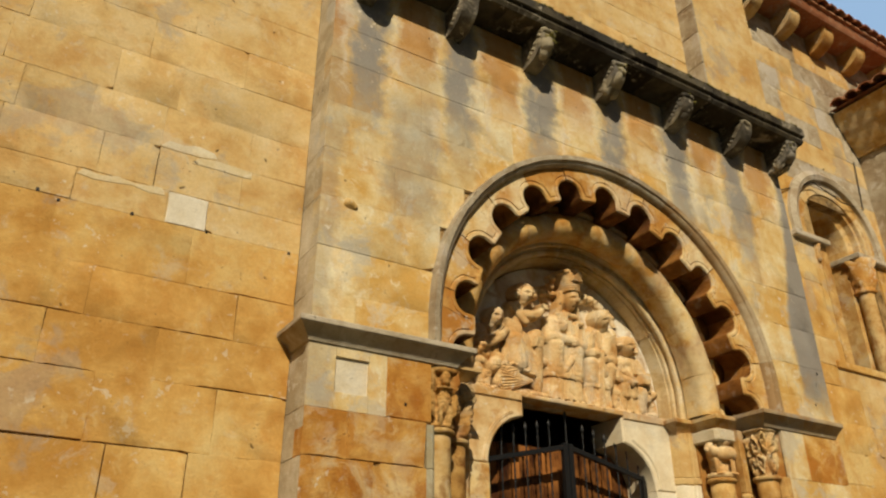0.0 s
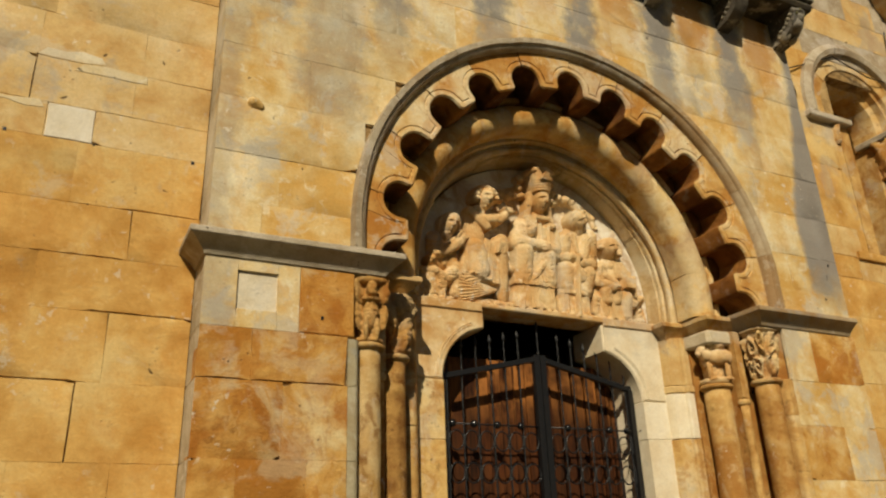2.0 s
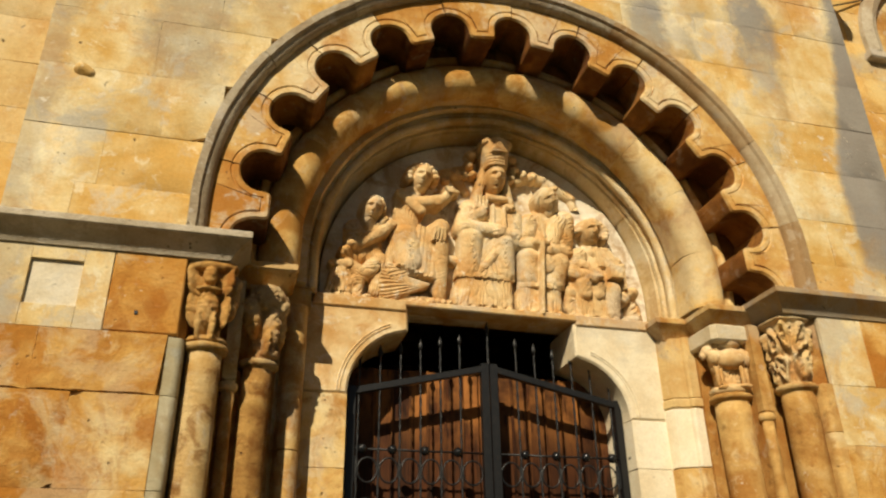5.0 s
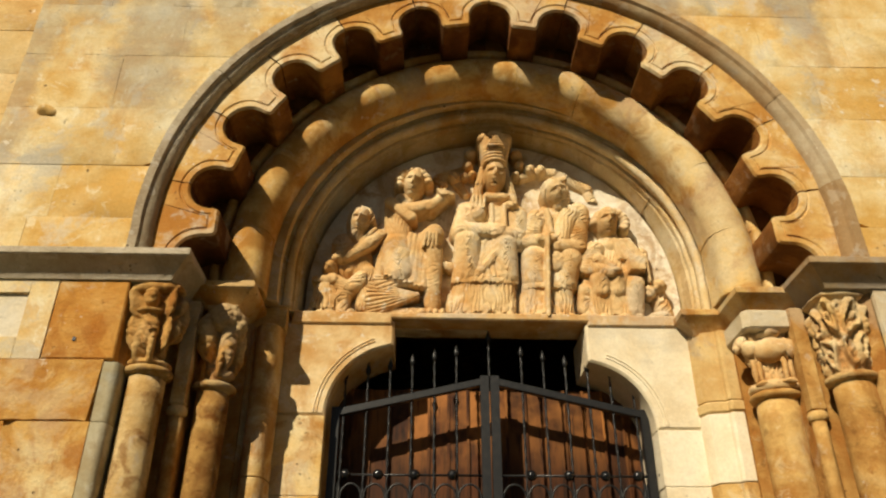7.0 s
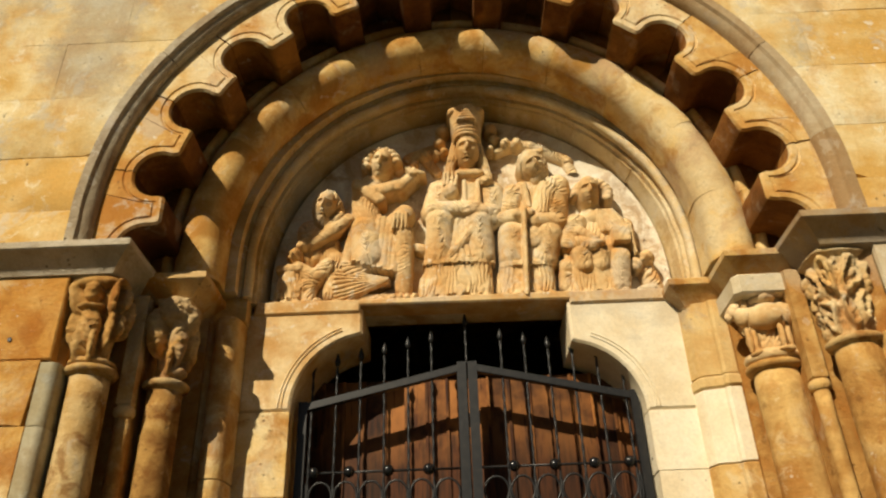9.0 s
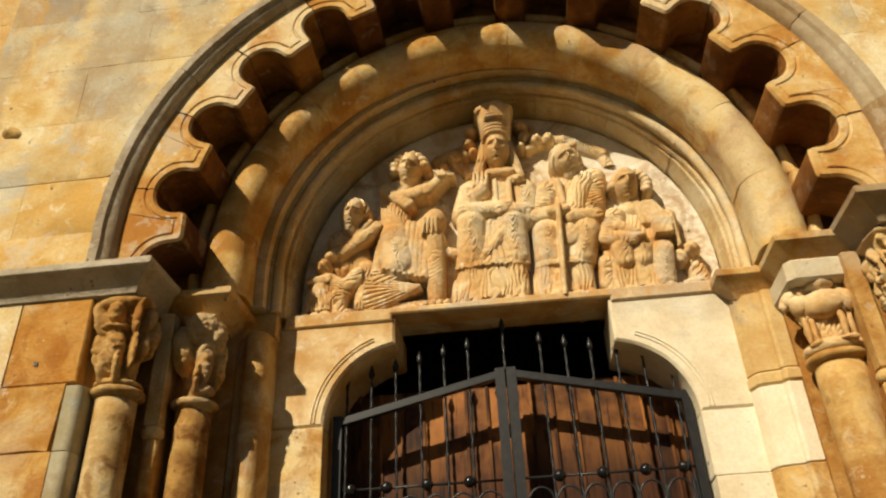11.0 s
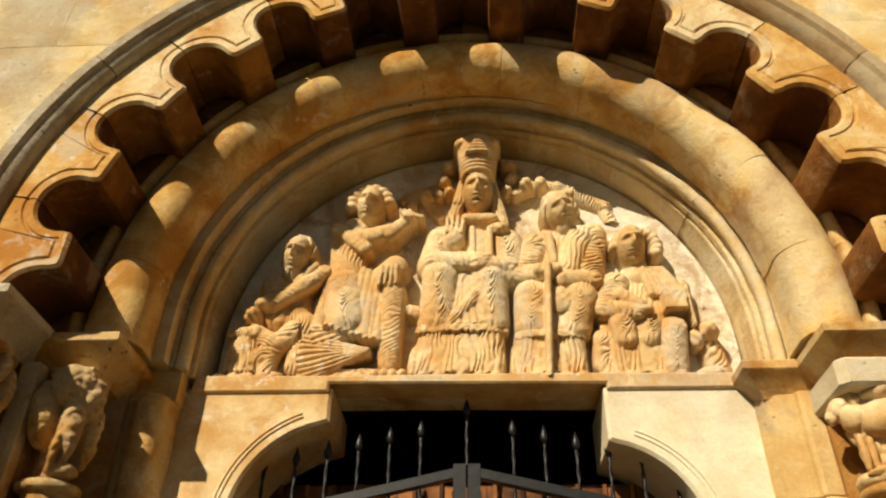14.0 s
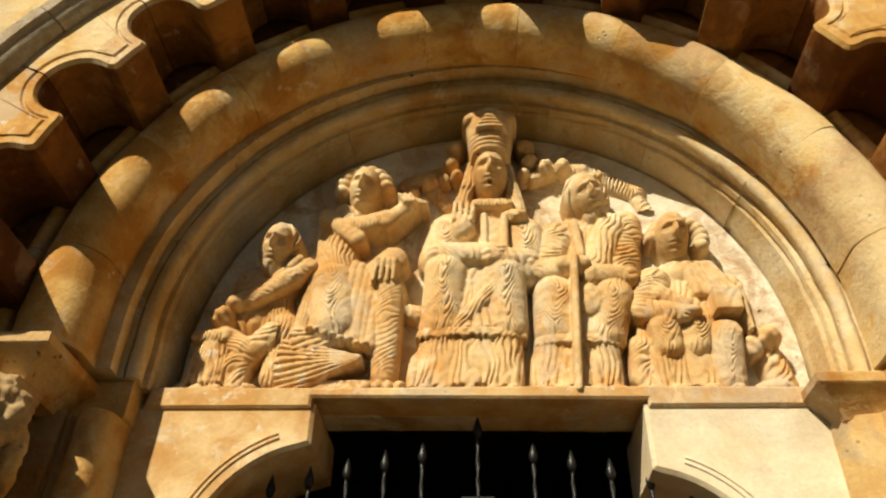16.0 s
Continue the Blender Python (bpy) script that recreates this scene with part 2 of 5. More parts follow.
TAN = stone("tan_sandstone", (0.30, 0.135, 0.030), (0.45, 0.255, 0.075), (0.57, 0.41, 0.19), 0.85, (0.42, 0.36, 0.25), lichen=0.4, bump=0.85)
TILE = stone("clay_tile", (0.24, 0.085, 0.035), (0.33, 0.14, 0.07), (0.40, 0.22, 0.12), 0.3, lichen=0.4)
TURF = stone("dry_turf", (0.022, 0.026, 0.010), (0.038, 0.040, 0.017), (0.06, 0.055, 0.028), 0.2, (0.05, 0.05, 0.03), lichen=0.1)


def iron(name, low, high):
    m, nodes, links, bsdf = material(name)
    nt = m.node_tree
    co = nodes.new("ShaderNodeNewGeometry").outputs["Position"]
    n = noise_node(nt, co, 40, 4)
    links.new(mix(nt, span(nt, n, 0.5, 0.75, 0.0, 0.6), (0.011, 0.0115, 0.013), (0.022, 0.018, 0.015)), bsdf.inputs["Base Color"])
    links.new(span(nt, n, 0.3, 0.7, low, high), bsdf.inputs["Roughness"])
    bsdf.inputs["Metallic"].default_value = 0.25
    return m


def wood():
    m, nodes, links, bsdf = material("varnished_door_wood")
    nt = m.node_tree
    geo = nodes.new("ShaderNodeNewGeometry").outputs["Position"]
    rnd = nodes.new("ShaderNodeObjectInfo").outputs["Random"]
    mp = nodes.new("ShaderNodeMapping")
    mp.inputs["Scale"].default_value = (1.0, 1.0, 0.07)
    links.new(geo, mp.inputs["Vector"])
    w = math_node(nt, "MULTIPLY", rnd, 20.0)
    g = noise_node(nt, mp.outputs["Vector"], 55, 6, 0.65, w)
    b = noise_node(nt, geo, 3.0, 4, 0.6, w)
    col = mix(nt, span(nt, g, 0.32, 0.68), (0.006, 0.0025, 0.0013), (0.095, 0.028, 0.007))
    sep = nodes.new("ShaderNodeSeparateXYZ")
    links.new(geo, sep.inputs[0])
    # patches of paler wood, stronger towards the top of the planks
    pale_top = math_node(nt, "MULTIPLY", span(nt, b, 0.38, 0.60), span(nt, sep.outputs[2], 2.50, 2.90, 0.06, 0.9))
    col = mix(nt, pale_top, col, (0.36, 0.14, 0.034))
    col = mix(nt, span(nt, g, 0.56, 0.66, 0.0, 0.8), col, (0.010, 0.004, 0.002))
    col = mix(nt, 1.0, col, span(nt, rnd, 0.0, 1.0, 0.7, 1.15), "MULTIPLY")
    links.new(col, bsdf.inputs["Base Color"])
    bsdf.inputs["Roughness"].default_value = 0.6
    bsdf.inputs["Specular IOR Level"].default_value = 0.2
    bn = nodes.new("ShaderNodeBump")
    bn.inputs["Strength"].default_value, bn.inputs["Distance"].default_value = 0.4, 0.004
    links.new(g, bn.inputs["Height"])
    links.new(bn.outputs["Normal"], bsdf.inputs["Normal"])
    return m


IRON, POLISHED, WOOD = iron("black_painted_iron", 0.40, 0.48), iron("rubbed_iron", 0.16, 0.26), wood()


# ---- building blocks ----
def obj(name, verts, faces, mat, parent=None, label="", smooth=False):
    me = bpy.data.meshes.new(name)
    me.from_pydata([tuple(v) for v in verts], [], faces)
    me.validate()
    me.materials.append(mat)
    bm = bmesh.new()
    bm.from_mesh(me)
    bmesh.ops.recalc_face_normals(bm, faces=bm.faces)
    bm.to_mesh(me)
    bm.free()
    me.polygons.foreach_set("use_smooth", [True] * len(me.polygons))
    if not smooth:
        me.set_sharp_from_angle(angle=radians(34))
    ob = new(name, me)
    if parent:
        ob.parent = parent
    if label:
        tagged(ob, label)
    return ob


def thing(name, label, category, kind="", group="", at=(0, 0, 0)):
    ob = new(name)
    ob.location = at
    ob.empty_display_size = 0.1
    return tagged(ob, label, category, group, kind)


def under(ob, parent):
    """Make ob a part of parent; its mesh is in world places."""
    ob.parent = parent
    ob.matrix_parent_inverse = Matrix.Translation(parent.location).inverted()
    return ob


def inset(poly, d):
    """Points of a closed outline, moved d to its inside."""
    n = len(poly)
    area = sum(poly[i][0] * poly[(i + 1) % n][1] - poly[(i + 1) % n][0] * poly[i][1] for i in range(n))
    s = 1 if area > 0 else -1
    out = []
    for i in range(n):
        p, q, r = Vector(poly[i - 1]), Vector(poly[i]), Vector(poly[(i + 1) % n])
        a, b = (q - p).normalized(), (r - q).normalized()
        na, nb = Vector((-a.y, a.x)) * s, Vector((-b.y, b.x)) * s
        m = na + nb
        m = m / max(m.length_squared / 2, 0.5)
        out.append(tuple(q + m * d))
    return out


def slab(name, poly, y0, y1, mat, parent=None, bevel=0.006, wobble=0.0, label="", ragged=0.0):
    """A stone with the outline poly in x, z and its face at y0, its back at y1."""
    if ragged:
        rough = []
        for i, (p, q) in enumerate(zip(poly, poly[1:] + poly[:1])):
            m = max(1, int(math.dist(p, q) / 0.09))
            rough += [(p[0] + (q[0] - p[0]) * k / m + random.uniform(-ragged, ragged), p[1] + (q[1] - p[1]) * k / m + random.uniform(-ragged, ragged)) for k in range(m)]
        poly = rough
    n = len(poly)
    inner = inset(poly, bevel)
    j = lambda: random.uniform(-wobble, wobble)
    verts = [(x, y0 + j(), z) for x, z in inner] + [(x, y0 + bevel, z) for x, z in poly] + [(x, y1, z) for x, z in poly]
    faces = [tuple(range(n)), tuple(range(3 * n - 1, 2 * n - 1, -1))]
    for k in (0, n):
        faces += [(k + i, k + n + i, k + n + (i + 1) % n, k + (i + 1) % n) for i in range(n)]
    ob = obj(name, verts, faces, mat, None, label)
    return under(ob, parent) if parent else ob


def prism(name, plan, z0, z1, mat, parent=None, bevel=0.0, label="", smooth=False):
    """An upright body with the plan in x, y."""
    n = len(plan)
    rings = [(plan, z0), (plan, z1)] if not bevel else [(inset(plan, bevel), z0), (plan, z0 + bevel), (plan, z1 - bevel), (inset(plan, bevel), z1)]
    verts = [(x, y, z) for ring, z in rings for x, y in ring]
    faces = [tuple(range(n)), tuple(range(len(verts) - n, len(verts)))]
    for k in range(len(rings) - 1):
        faces += [(k * n + i, k * n + (i + 1) % n, (k + 1) * n + (i + 1) % n, (k + 1) * n + i) for i in range(n)]
    ob = obj(name, verts, faces, mat, None, label, smooth)
    return under(ob, parent) if parent else ob


def lathe(name, x, y, prof, mat, parent=None, n=24, rough=0.0, label=""):
    """A turned body round the upright through x, y; prof: (radius, z) from below."""
    verts, faces = [], []
    for r, z in prof:
        for i in range(n):
            a = 2 * math.pi * i / n
            k = r * (1 + rough * noise.noise(Vector((x * 9 + math.cos(a) * 2, z * 5, math.sin(a) * 2))))
            verts.append((x + k * math.cos(a), y + k * math.sin(a), z))
    for k in range(len(prof) - 1):
        faces += [(k * n + i, k * n + (i + 1) % n, (k + 1) * n + (i + 1) % n, (k + 1) * n + i) for i in range(n)]
    faces += [tuple(range(n - 1, -1, -1)), tuple(range(len(verts) - n, len(verts)))]
    ob = obj(name, verts, faces, mat, None, label, True)
    return under(ob, parent) if parent else ob


def box(name, x0, x1, y0, y1, z0, z1, mat, parent=None, bevel=0.006, label=""):
    return prism(name, [(x0, y0), (x1, y0), (x1, y1), (x0, y1)], z0, z1, mat, parent, bevel, label)


def run_along(name, path, prof, mat, parent=None, label=""):
    """A moulding along a way in x, y; prof: (distance to the way's right side, z)."""
    pts = [Vector(p) for p in path]
    rows = []
    for i, p in enumerate(pts):
        a = (p - pts[i - 1]).normalized() if i else None
        b = (pts[i + 1] - p).normalized() if i < len(pts) - 1 else None
        na = Vector((a.y, -a.x)) if a else None
        nb = Vector((b.y, -b.x)) if b else None
        m = na or nb
        if na and nb:
            m = (na + nb) / ((na + nb).length_squared / 2)
        rows.append([(p.x + m.x * d, p.y + m.y * d, z) for d, z in prof])
    n = len(prof)
    verts = [v for r in rows for v in r]
    faces = [tuple(range(n)), tuple(range(len(verts) - n, len(verts)))]
    for k in range(len(rows) - 1):
        faces += [(k * n + i, k * n + (i + 1) % n, (k + 1) * n + (i + 1) % n, (k + 1) * n + i) for i in range(n)]
    ob = obj(name, verts, faces, mat, None, label)
    return under(ob, parent) if parent else ob


AX, CZ, SPRING = -0.03, 3.54, 3.36       # the arch's axis, its centre's and its springing's height


def on_arch(a, r):
    """The place at the angle a (degrees from the crown) on the stilted arch of radius r."""
    if abs(a) <= 90:
        return AX + r * math.sin(radians(a)), CZ + r * math.cos(radians(a))
    return AX + math.copysign(r, a), CZ - radians(abs(a) - 90) * 1.3


def voussoir(prof, a0, a1, mat, parent, steps=8, gap=0.035, rough=0.004, centre=None, off=0.0):
    """One stone of an arch: the closed profile (radius, y) from the angle a0 to a1."""
    a0, a1 = a0 + gap, a1 - gap
    n = len(prof)
    shift = random.uniform(-0.003, 0.003)
    verts = []
    for k in range(steps + 1):
        a = a0 + (a1 - a0) * k / steps
        squeeze = 0.0015 if k in (0, steps) else 0
        for r, y in prof:
            if centre:
                x, z = centre[0] + r * math.sin(radians(a)), centre[1] + r * math.cos(radians(a))
            else:
                x, z = on_arch(a, r)
                x += off
            w = noise.noise(Vector((x * 7, y * 7, z * 7))) * rough + shift
            verts.append((x + w * math.sin(radians(a)), y + abs(w) * 0.5 + squeeze, z + w * math.cos(radians(a))))
    faces = [tuple(range(n)), tuple(range(len(verts) - n, len(verts)))]
    for k in range(steps):
        faces += [(k * n + i, k * n + (i + 1) % n, (k + 1) * n + (i + 1) % n, (k + 1) * n + i) for i in range(n)]
    return under(obj("voussoir", verts, faces, mat), parent)


def arc(cr, cy, rad, a0, a1, n=8):
    return [(cr + rad * math.cos(radians(a0 + (a1 - a0) * i / n)), cy + rad * math.sin(radians(a0 + (a1 - a0) * i / n))) for i in range(n + 1)]


# ---- the ground and the church walls ----
g = 400
tagged(obj("ground", [(-g, -g, 0), (g, -g, 0), (g, g, 0), (-g, g, 0)], [(0, 1, 2, 3)], TURF), "dry trodden turf in front of the church", "ground", kind="structure")

# the pale morning sky low behind the church
m, nodes, links, bsdf = material("pale_sky")
glow = nodes.new("ShaderNodeEmission")
glow.inputs["Color"].default_value, glow.inputs["Strength"].default_value = (0.36, 0.55, 0.80, 1), 1.0
links.new(glow.outputs["Emission"], nodes["Material Output"].inputs["Surface"])
far = [(900 * math.sin(radians(q)), 900 * math.cos(radians(q))) for q in range(-80, 81, 10)]
verts = [(x, y, z) for z in (-20, 1400) for x, y in far]
tagged(obj("backdrop", verts, [(i, i + 1, len(far) + i + 1, len(far) + i) for i in range(len(far) - 1)], m), "pale blue sky behind the church roofs", "sky", kind="structure")

WALL = 0.295          # the church wall's face; the portal block's face is y = 0
L, R = -2.59, 2.53    # the portal block's corners
HOLE = 1.70           # the blocks end at this radius, behind the hood mould
CORE = 0.022          # how far the joints lie behind the faces
wall_main = thing("wall_main", "golden sandstone ashlar wall of the church", "wall", "structure")
wall_portal = thing("wall_portal", "projecting ashlar portal block with grey water stains", "wall", "structure")

under(box("backing", -9, L + 0.02, WALL + CORE, 1.0, 0, 9.1, MORTAR, bevel=0), wall_main)
under(box("backing", L + 0.02, 3.5, WALL + CORE, 1.0, 6.2, 9.1, MORTAR, bevel=0), wall_main)
under(box("backing", R - 0.02, 3.5, WALL + CORE, 1.0, 0, 6.2, MORTAR, bevel=0), wall_main)
under(box("backing", 4.46, 9, WALL + CORE, 1.0, 0, 9.1, MORTAR, bevel=0), wall_main)
under(box("backing", 3.5, 4.46, WALL + CORE, 1.0, 0, 4.2, MORTAR, bevel=0), wall_main)
under(box("backing", 3.5, 4.46, WALL + CORE, 1.0, 6.22, 9.1, MORTAR, bevel=0), wall_main)
under(box("backing", -9, -1.0, 1.0, 1.3, 0, 9.1, MORTAR, bevel=0), wall_main)
under(box("backing", 0.94, 9, 1.0, 1.3, 0, 9.1, MORTAR, bevel=0), wall_main)
under(box("backing", -1.0, 0.94, 1.0, 1.3, 3.88, 9.1, MORTAR, bevel=0), wall_main)
for x0, x1, y0, y1, z0, z1 in ((-2.2, -2.0, 1.3, 3.5, 0, 3.9), (1.9, 2.1, 1.3, 3.5, 0, 3.9), (-2.2, 2.1, 3.5, 3.7, 0, 3.9), (-2.2, 2.1, 1.3, 3.7, 3.9, 4.1)):
    under(box("inner_wall", x0, x1, y0, y1, z0, z1, MORTAR, bevel=0), wall_main)
for z0, z1, y in ((0, 2.90, CORE), (2.90, 3.20, 0.03), (3.20, 6.25, CORE)):
    under(box("backing", L + CORE, -1.78, y, 0.9, z0, z1, MORTAR, bevel=0), wall_portal)
under(box("backing", 1.72, R - CORE, CORE, 0.9, 0, 6.25, MORTAR, bevel=0), wall_portal)
crown = [(-1.78, 6.25), (-1.78, 3.3)] + [on_arch(a, 1.66) for a in range(-98, 99, 4)] + [(1.72, 3.3), (1.72, 6.25)]
slab("backing", crown, CORE, 0.24, MORTAR, wall_portal, bevel=0.0)


def outside(x0, x1, z0, z1, centre, radius):
    """A block's outline, cut by an arch's circle; none where the arch takes it all."""
    cx, cz = centre
    if z1 <= cz:
        if x1 <= cx:
            x1 = min(x1, cx - radius)
        elif x0 >= cx:
            x0 = max(x0, cx + radius)
        elif x0 < cx - radius or x1 > cx + radius:
            pass
        return [(x0, z0), (x1, z0), (x1, z1), (x0, z1)] if x1 - x0 > 0.02 else None
    if x1 < cx - radius or x0 > cx + radius:
        return [(x0, z0), (x1, z0), (x1, z1), (x0, z1)]
    xs = [x0 + (x1 - x0) * i / 14 for i in range(15)]
    low = []
    for x in xs:
        h = cz + math.sqrt(max(0, radius ** 2 - (x - cx) ** 2)) if abs(x - cx) < radius else z0
        low.append((x, max(z0, h)))
    if all(z >= z1 - 0.01 for _, z in low):
        return None
    if x0 < cx - radius < x1 and z0 < cz:
        low = [(x0, z0), (cx - radius, z0), (cx - radius, max(z0, cz))] + [p for p in low if p[0] > cx - radius]
    if x0 < cx + radius < x1 and z0 < cz:
        low = [p for p in low if p[0] < cx + radius] + [(cx + radius, max(z0, cz)), (cx + radius, z0), (x1, z0)]
    low = [(x, z) for x, z in low if z < z1 - 0.012]
    if len(low) < 2 or low[-1][0] - low[0][0] < 0.03:
        return None
    return low + [(low[-1][0], z1), (low[0][0], z1)]


# stretches of the beds where the mortar has fallen out
OPEN_BEDS = {3.25: [(-4.6, -3.75), (-3.45, -2.95)], 2.945: [(-4.4, -3.68), (-3.15, -2.62)], 2.571: [(-4.3, -3.9), (-3.75, -3.12), (-3.05, -2.75)], 3.55: [(-3.05, -2.6)], 3.92: [(-3.12, -2.65)], 4.14: [(-4.0, -3.5)],
             2.569: [(-2.59, -1.80)], 2.17: [(-2.59, -2.15)], 2.847: [(-2.59, -2.35)], 5.0: [(-1.75, -1.25), (-2.45, -2.25)], 5.39: [(-1.2, -1.0), (-0.95, -0.6), (1.0, 1.4)], 4.25: [(-2.4, -2.05), (1.45, 1.9)], 3.88: [(-2.15, -1.8)], 4.62: [(1.5, 2.3)]}


def course(parent, x0, x1, z0, z1, y, joints=None, mats=(GOLD,), cut=None, depth=0.12, width=(0.32, 0.78), name="stone_block", opened=()):
    """A course of ashlar from x0 to x1, with its upright joints at the places given or at random ones."""
    cuts = [x0]
    if joints is not None:
        cuts += [j for j in joints if x0 + 0.06 < j < x1 - 0.06]
    else:
        while x1 - cuts[-1] > width[1] * 1.25:
            cuts.append(cuts[-1] + random.uniform(*width))
    cuts.append(x1)
    for a, b in zip(cuts, cuts[1:]):
        gap = random.choice((0.0, 0.0, 0.0, 0.0002, 0.0003, 0.0012))
        open_bed = random.choice((0, 0, 0, 0, 0.005))
        poly = [(a + gap, z0 + gap), (b - gap, z0 + gap + open_bed), (b - gap, z1 - gap), (a + gap, z1 - gap)]
        if random.random() < 0.42:
            k, s, e = random.choice(((0, 1, 1), (1, -1, 1), (2, -1, -1), (3, 1, -1))), random.uniform(0.02, 0.09), random.uniform(0.008, 0.022)
            x, z = poly[k[0]]
            chip = [(x, z + k[2] * e), (x + k[1] * s * 0.5, z + k[2] * e * random.uniform(0.6, 0.9)), (x + k[1] * s, z)]
            poly[k[0]:k[0] + 1] = chip if k[0] in (0, 2) else chip[::-1]
        if any(abs(b - j) < 0.01 for j in opened):
            poly[1:3] = [(b - gap - 0.006, poly[1][1]), (b - gap - 0.005, poly[2][1])]
        for lo, hi in OPEN_BEDS.get(z0, ()):
            p, q = max(a, lo), min(b, hi)
            if q - p > 0.05 and len(poly) == 4:
                n = max(3, int((q - p) / 0.05))
                notch = [(p + (q - p) * k / n, z0 + (random.uniform(0.005, 0.010) if 0 < k < n else 0.001)) for k in range(n + 1)]
                poly[0:2] = [(a + gap, z0 + gap)] * (p - a > 0.02) + notch + [(b - gap, z0 + gap)] * (b - q > 0.02)
        if cut:
            poly = outside(a + gap, b - gap, z0 + gap + open_bed, z1 - gap, *cut)
            if not poly:
                continue
        slab(name, poly, y + random.uniform(-0.003, 0.0), y + depth, random.choice(mats), parent, bevel=random.choice((0.0003, 0.0004, 0.0006, 0.0015)), wobble=0.0006, ragged=random.choice((0.0004, 0.0008, 0.0020)))


# ---- the portal's arches ----
hood = thing("hood_mould", "grey weathered hood mould round the portal arch", "arch moulding", "structure")
prof = [(1.652, 0.03), (1.655, -0.025), (1.672, -0.050), (1.690, -0.058), (1.700, -0.076), (1.738, -0.080), (1.745, -0.02), (1.74, 0.06), (1.66, 0.06)]
cuts = [-98, -79, -58, -36, -17, 4, 23, 44, 62, 81, 98]
for a0, a1 in zip(cuts, cuts[1:]):
    voussoir(prof, a0, a1, GREY if a1 < 30 else TAWNY, hood, steps=9, rough=0.004)

# the lobed order: a tooth to each stone, the joint in the lobe's crown
lobed = thing("lobed_arch", "orange sandstone arch with deep round lobes and blunt teeth", "arch", "structure")
PITCH, MEAN = 16.2, 1.42
half = radians(PITCH) * MEAN / 2
LR, LH, TIP = 0.118, 1.425, 1.364


def tooth_line():
    """The soffit's line over one stone, unrolled: (along, radius), lobe crown to lobe crown."""
    side = [(-half + LR * math.sin(radians(q)), LH + LR * math.cos(radians(q))) for q in range(0, 100, 9)]
    side += [(LR - half + 0.0015, TIP + 0.022), (LR - half + 0.008, TIP + 0.007), (LR - half + 0.024, TIP), (-0.02, TIP - 0.002)]
    return side + [(-u, h) for u, h in reversed(side)]


def lobed_stone(a_mid, u_from, u_to):
    line = [p for p in tooth_line() if u_from - 1e-6 <= p[0] <= u_to + 1e-6]
    n = len(line)
    nrm = []
    for i in range(n):
        p, q = Vector(line[max(i - 1, 0)]), Vector(line[min(i + 1, n - 1)])
        t = (q - p).normalized()
        nrm.append(Vector((-t.y, t.x)))
        if nrm[-1].y < -0.3:
            nrm[-1] = -nrm[-1]
    jut = random.uniform(-0.004, 0.004)
    rows = [(0.0, 0.30), (0.0, 0.014), (0.010, 0.0), (0.034, 0.0), (0.039, 0.007), (0.046, 0.007), (0.051, 0.0)]
    verts = []
    for d, y in rows:
        for i, (u, h) in enumerate(line):
            uu, hh = u + nrm[i].x * d, h + nrm[i].y * d
            uu = max(u_from + 0.002, min(u_to - 0.002, uu))
            if abs(u) < 0.1:
                hh = max(hh, TIP + d)
            if abs(u) < 0.0826 and h < TIP + 0.03:
                uu = max(d - 0.0827, min(0.0827 - d, uu))
            a = a_mid + math.degrees(uu / MEAN)
            x, z = on_arch(a, hh)
            w = noise.noise(Vector((x * 9, y * 9, z * 9))) * 0.005
            cut = y
            verts.append((x + w, cut + jut + w * 0.5, z + w))
    for y in (0.0, 0.30):
        for u, h in line:
            x, z = on_arch(a_mid + math.degrees(max(u_from + 0.002, min(u_to - 0.002, u)) / MEAN), 1.672)
            verts.append((x, y + jut, z))
    faces = []
    for k in range(len(rows) + 1):
        faces += [(k * n + i, k * n + i + 1, (k + 1) * n + i + 1, (k + 1) * n + i) for i in range(n - 1)]
    last = len(rows) + 1
    faces += [(last * n + i, last * n + i + 1, i + 1, i) for i in range(n - 1)]
    for e in (0, n - 1):
        faces.append(tuple(k * n + e for k in range(last + 1)))
    ob = obj("voussoir", verts, faces, LOBES)
    # every face but the front takes the rust with shade in its colour
    ob.data.materials.append(SHADED_RUST)
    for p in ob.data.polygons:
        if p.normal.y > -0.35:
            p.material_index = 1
    return under(ob, lobed)


for k in range(-6, 6):
    # added ring closing the hollows, its dark colour standing for their shade
    voussoir([(1.45, 0.325), (1.45, 0.36), (1.665, 0.36), (1.665, 0.325)], k * PITCH, (k + 1) * PITCH, SHADED_RUST, lobed, 5)
    lobed_stone((k + 0.5) * PITCH, -half, half)

# the great roll, and the small mouldings round the tympanum
rolled = thing("roll_arch", "honey sandstone arch with one thick round moulding", "arch", "structure")
prof = [(1.66, 0.47), (1.66, 0.43), (1.50, 0.43), (1.462, 0.40), (1.456, 0.335)] + arc(1.430, 0.318, 0.026, 20, -200, 8) + [(1.402, 0.345)] + arc(1.287, 0.360, 0.112, 10, -178, 16) + [(1.178, 0.49), (1.66, 0.49)]
cuts = [-98, -83, -62, -44, -27, -9, 8, 26, 44, 63, 82, 98]
for a0, a1 in zip(cuts, cuts[1:]):
    voussoir(prof, a0, a1, ROLL, rolled, steps=8, rough=0.007)
inner = thing("inner_arch", "pale sandstone inner arch with thin rolls and hollows", "arch", "structure")
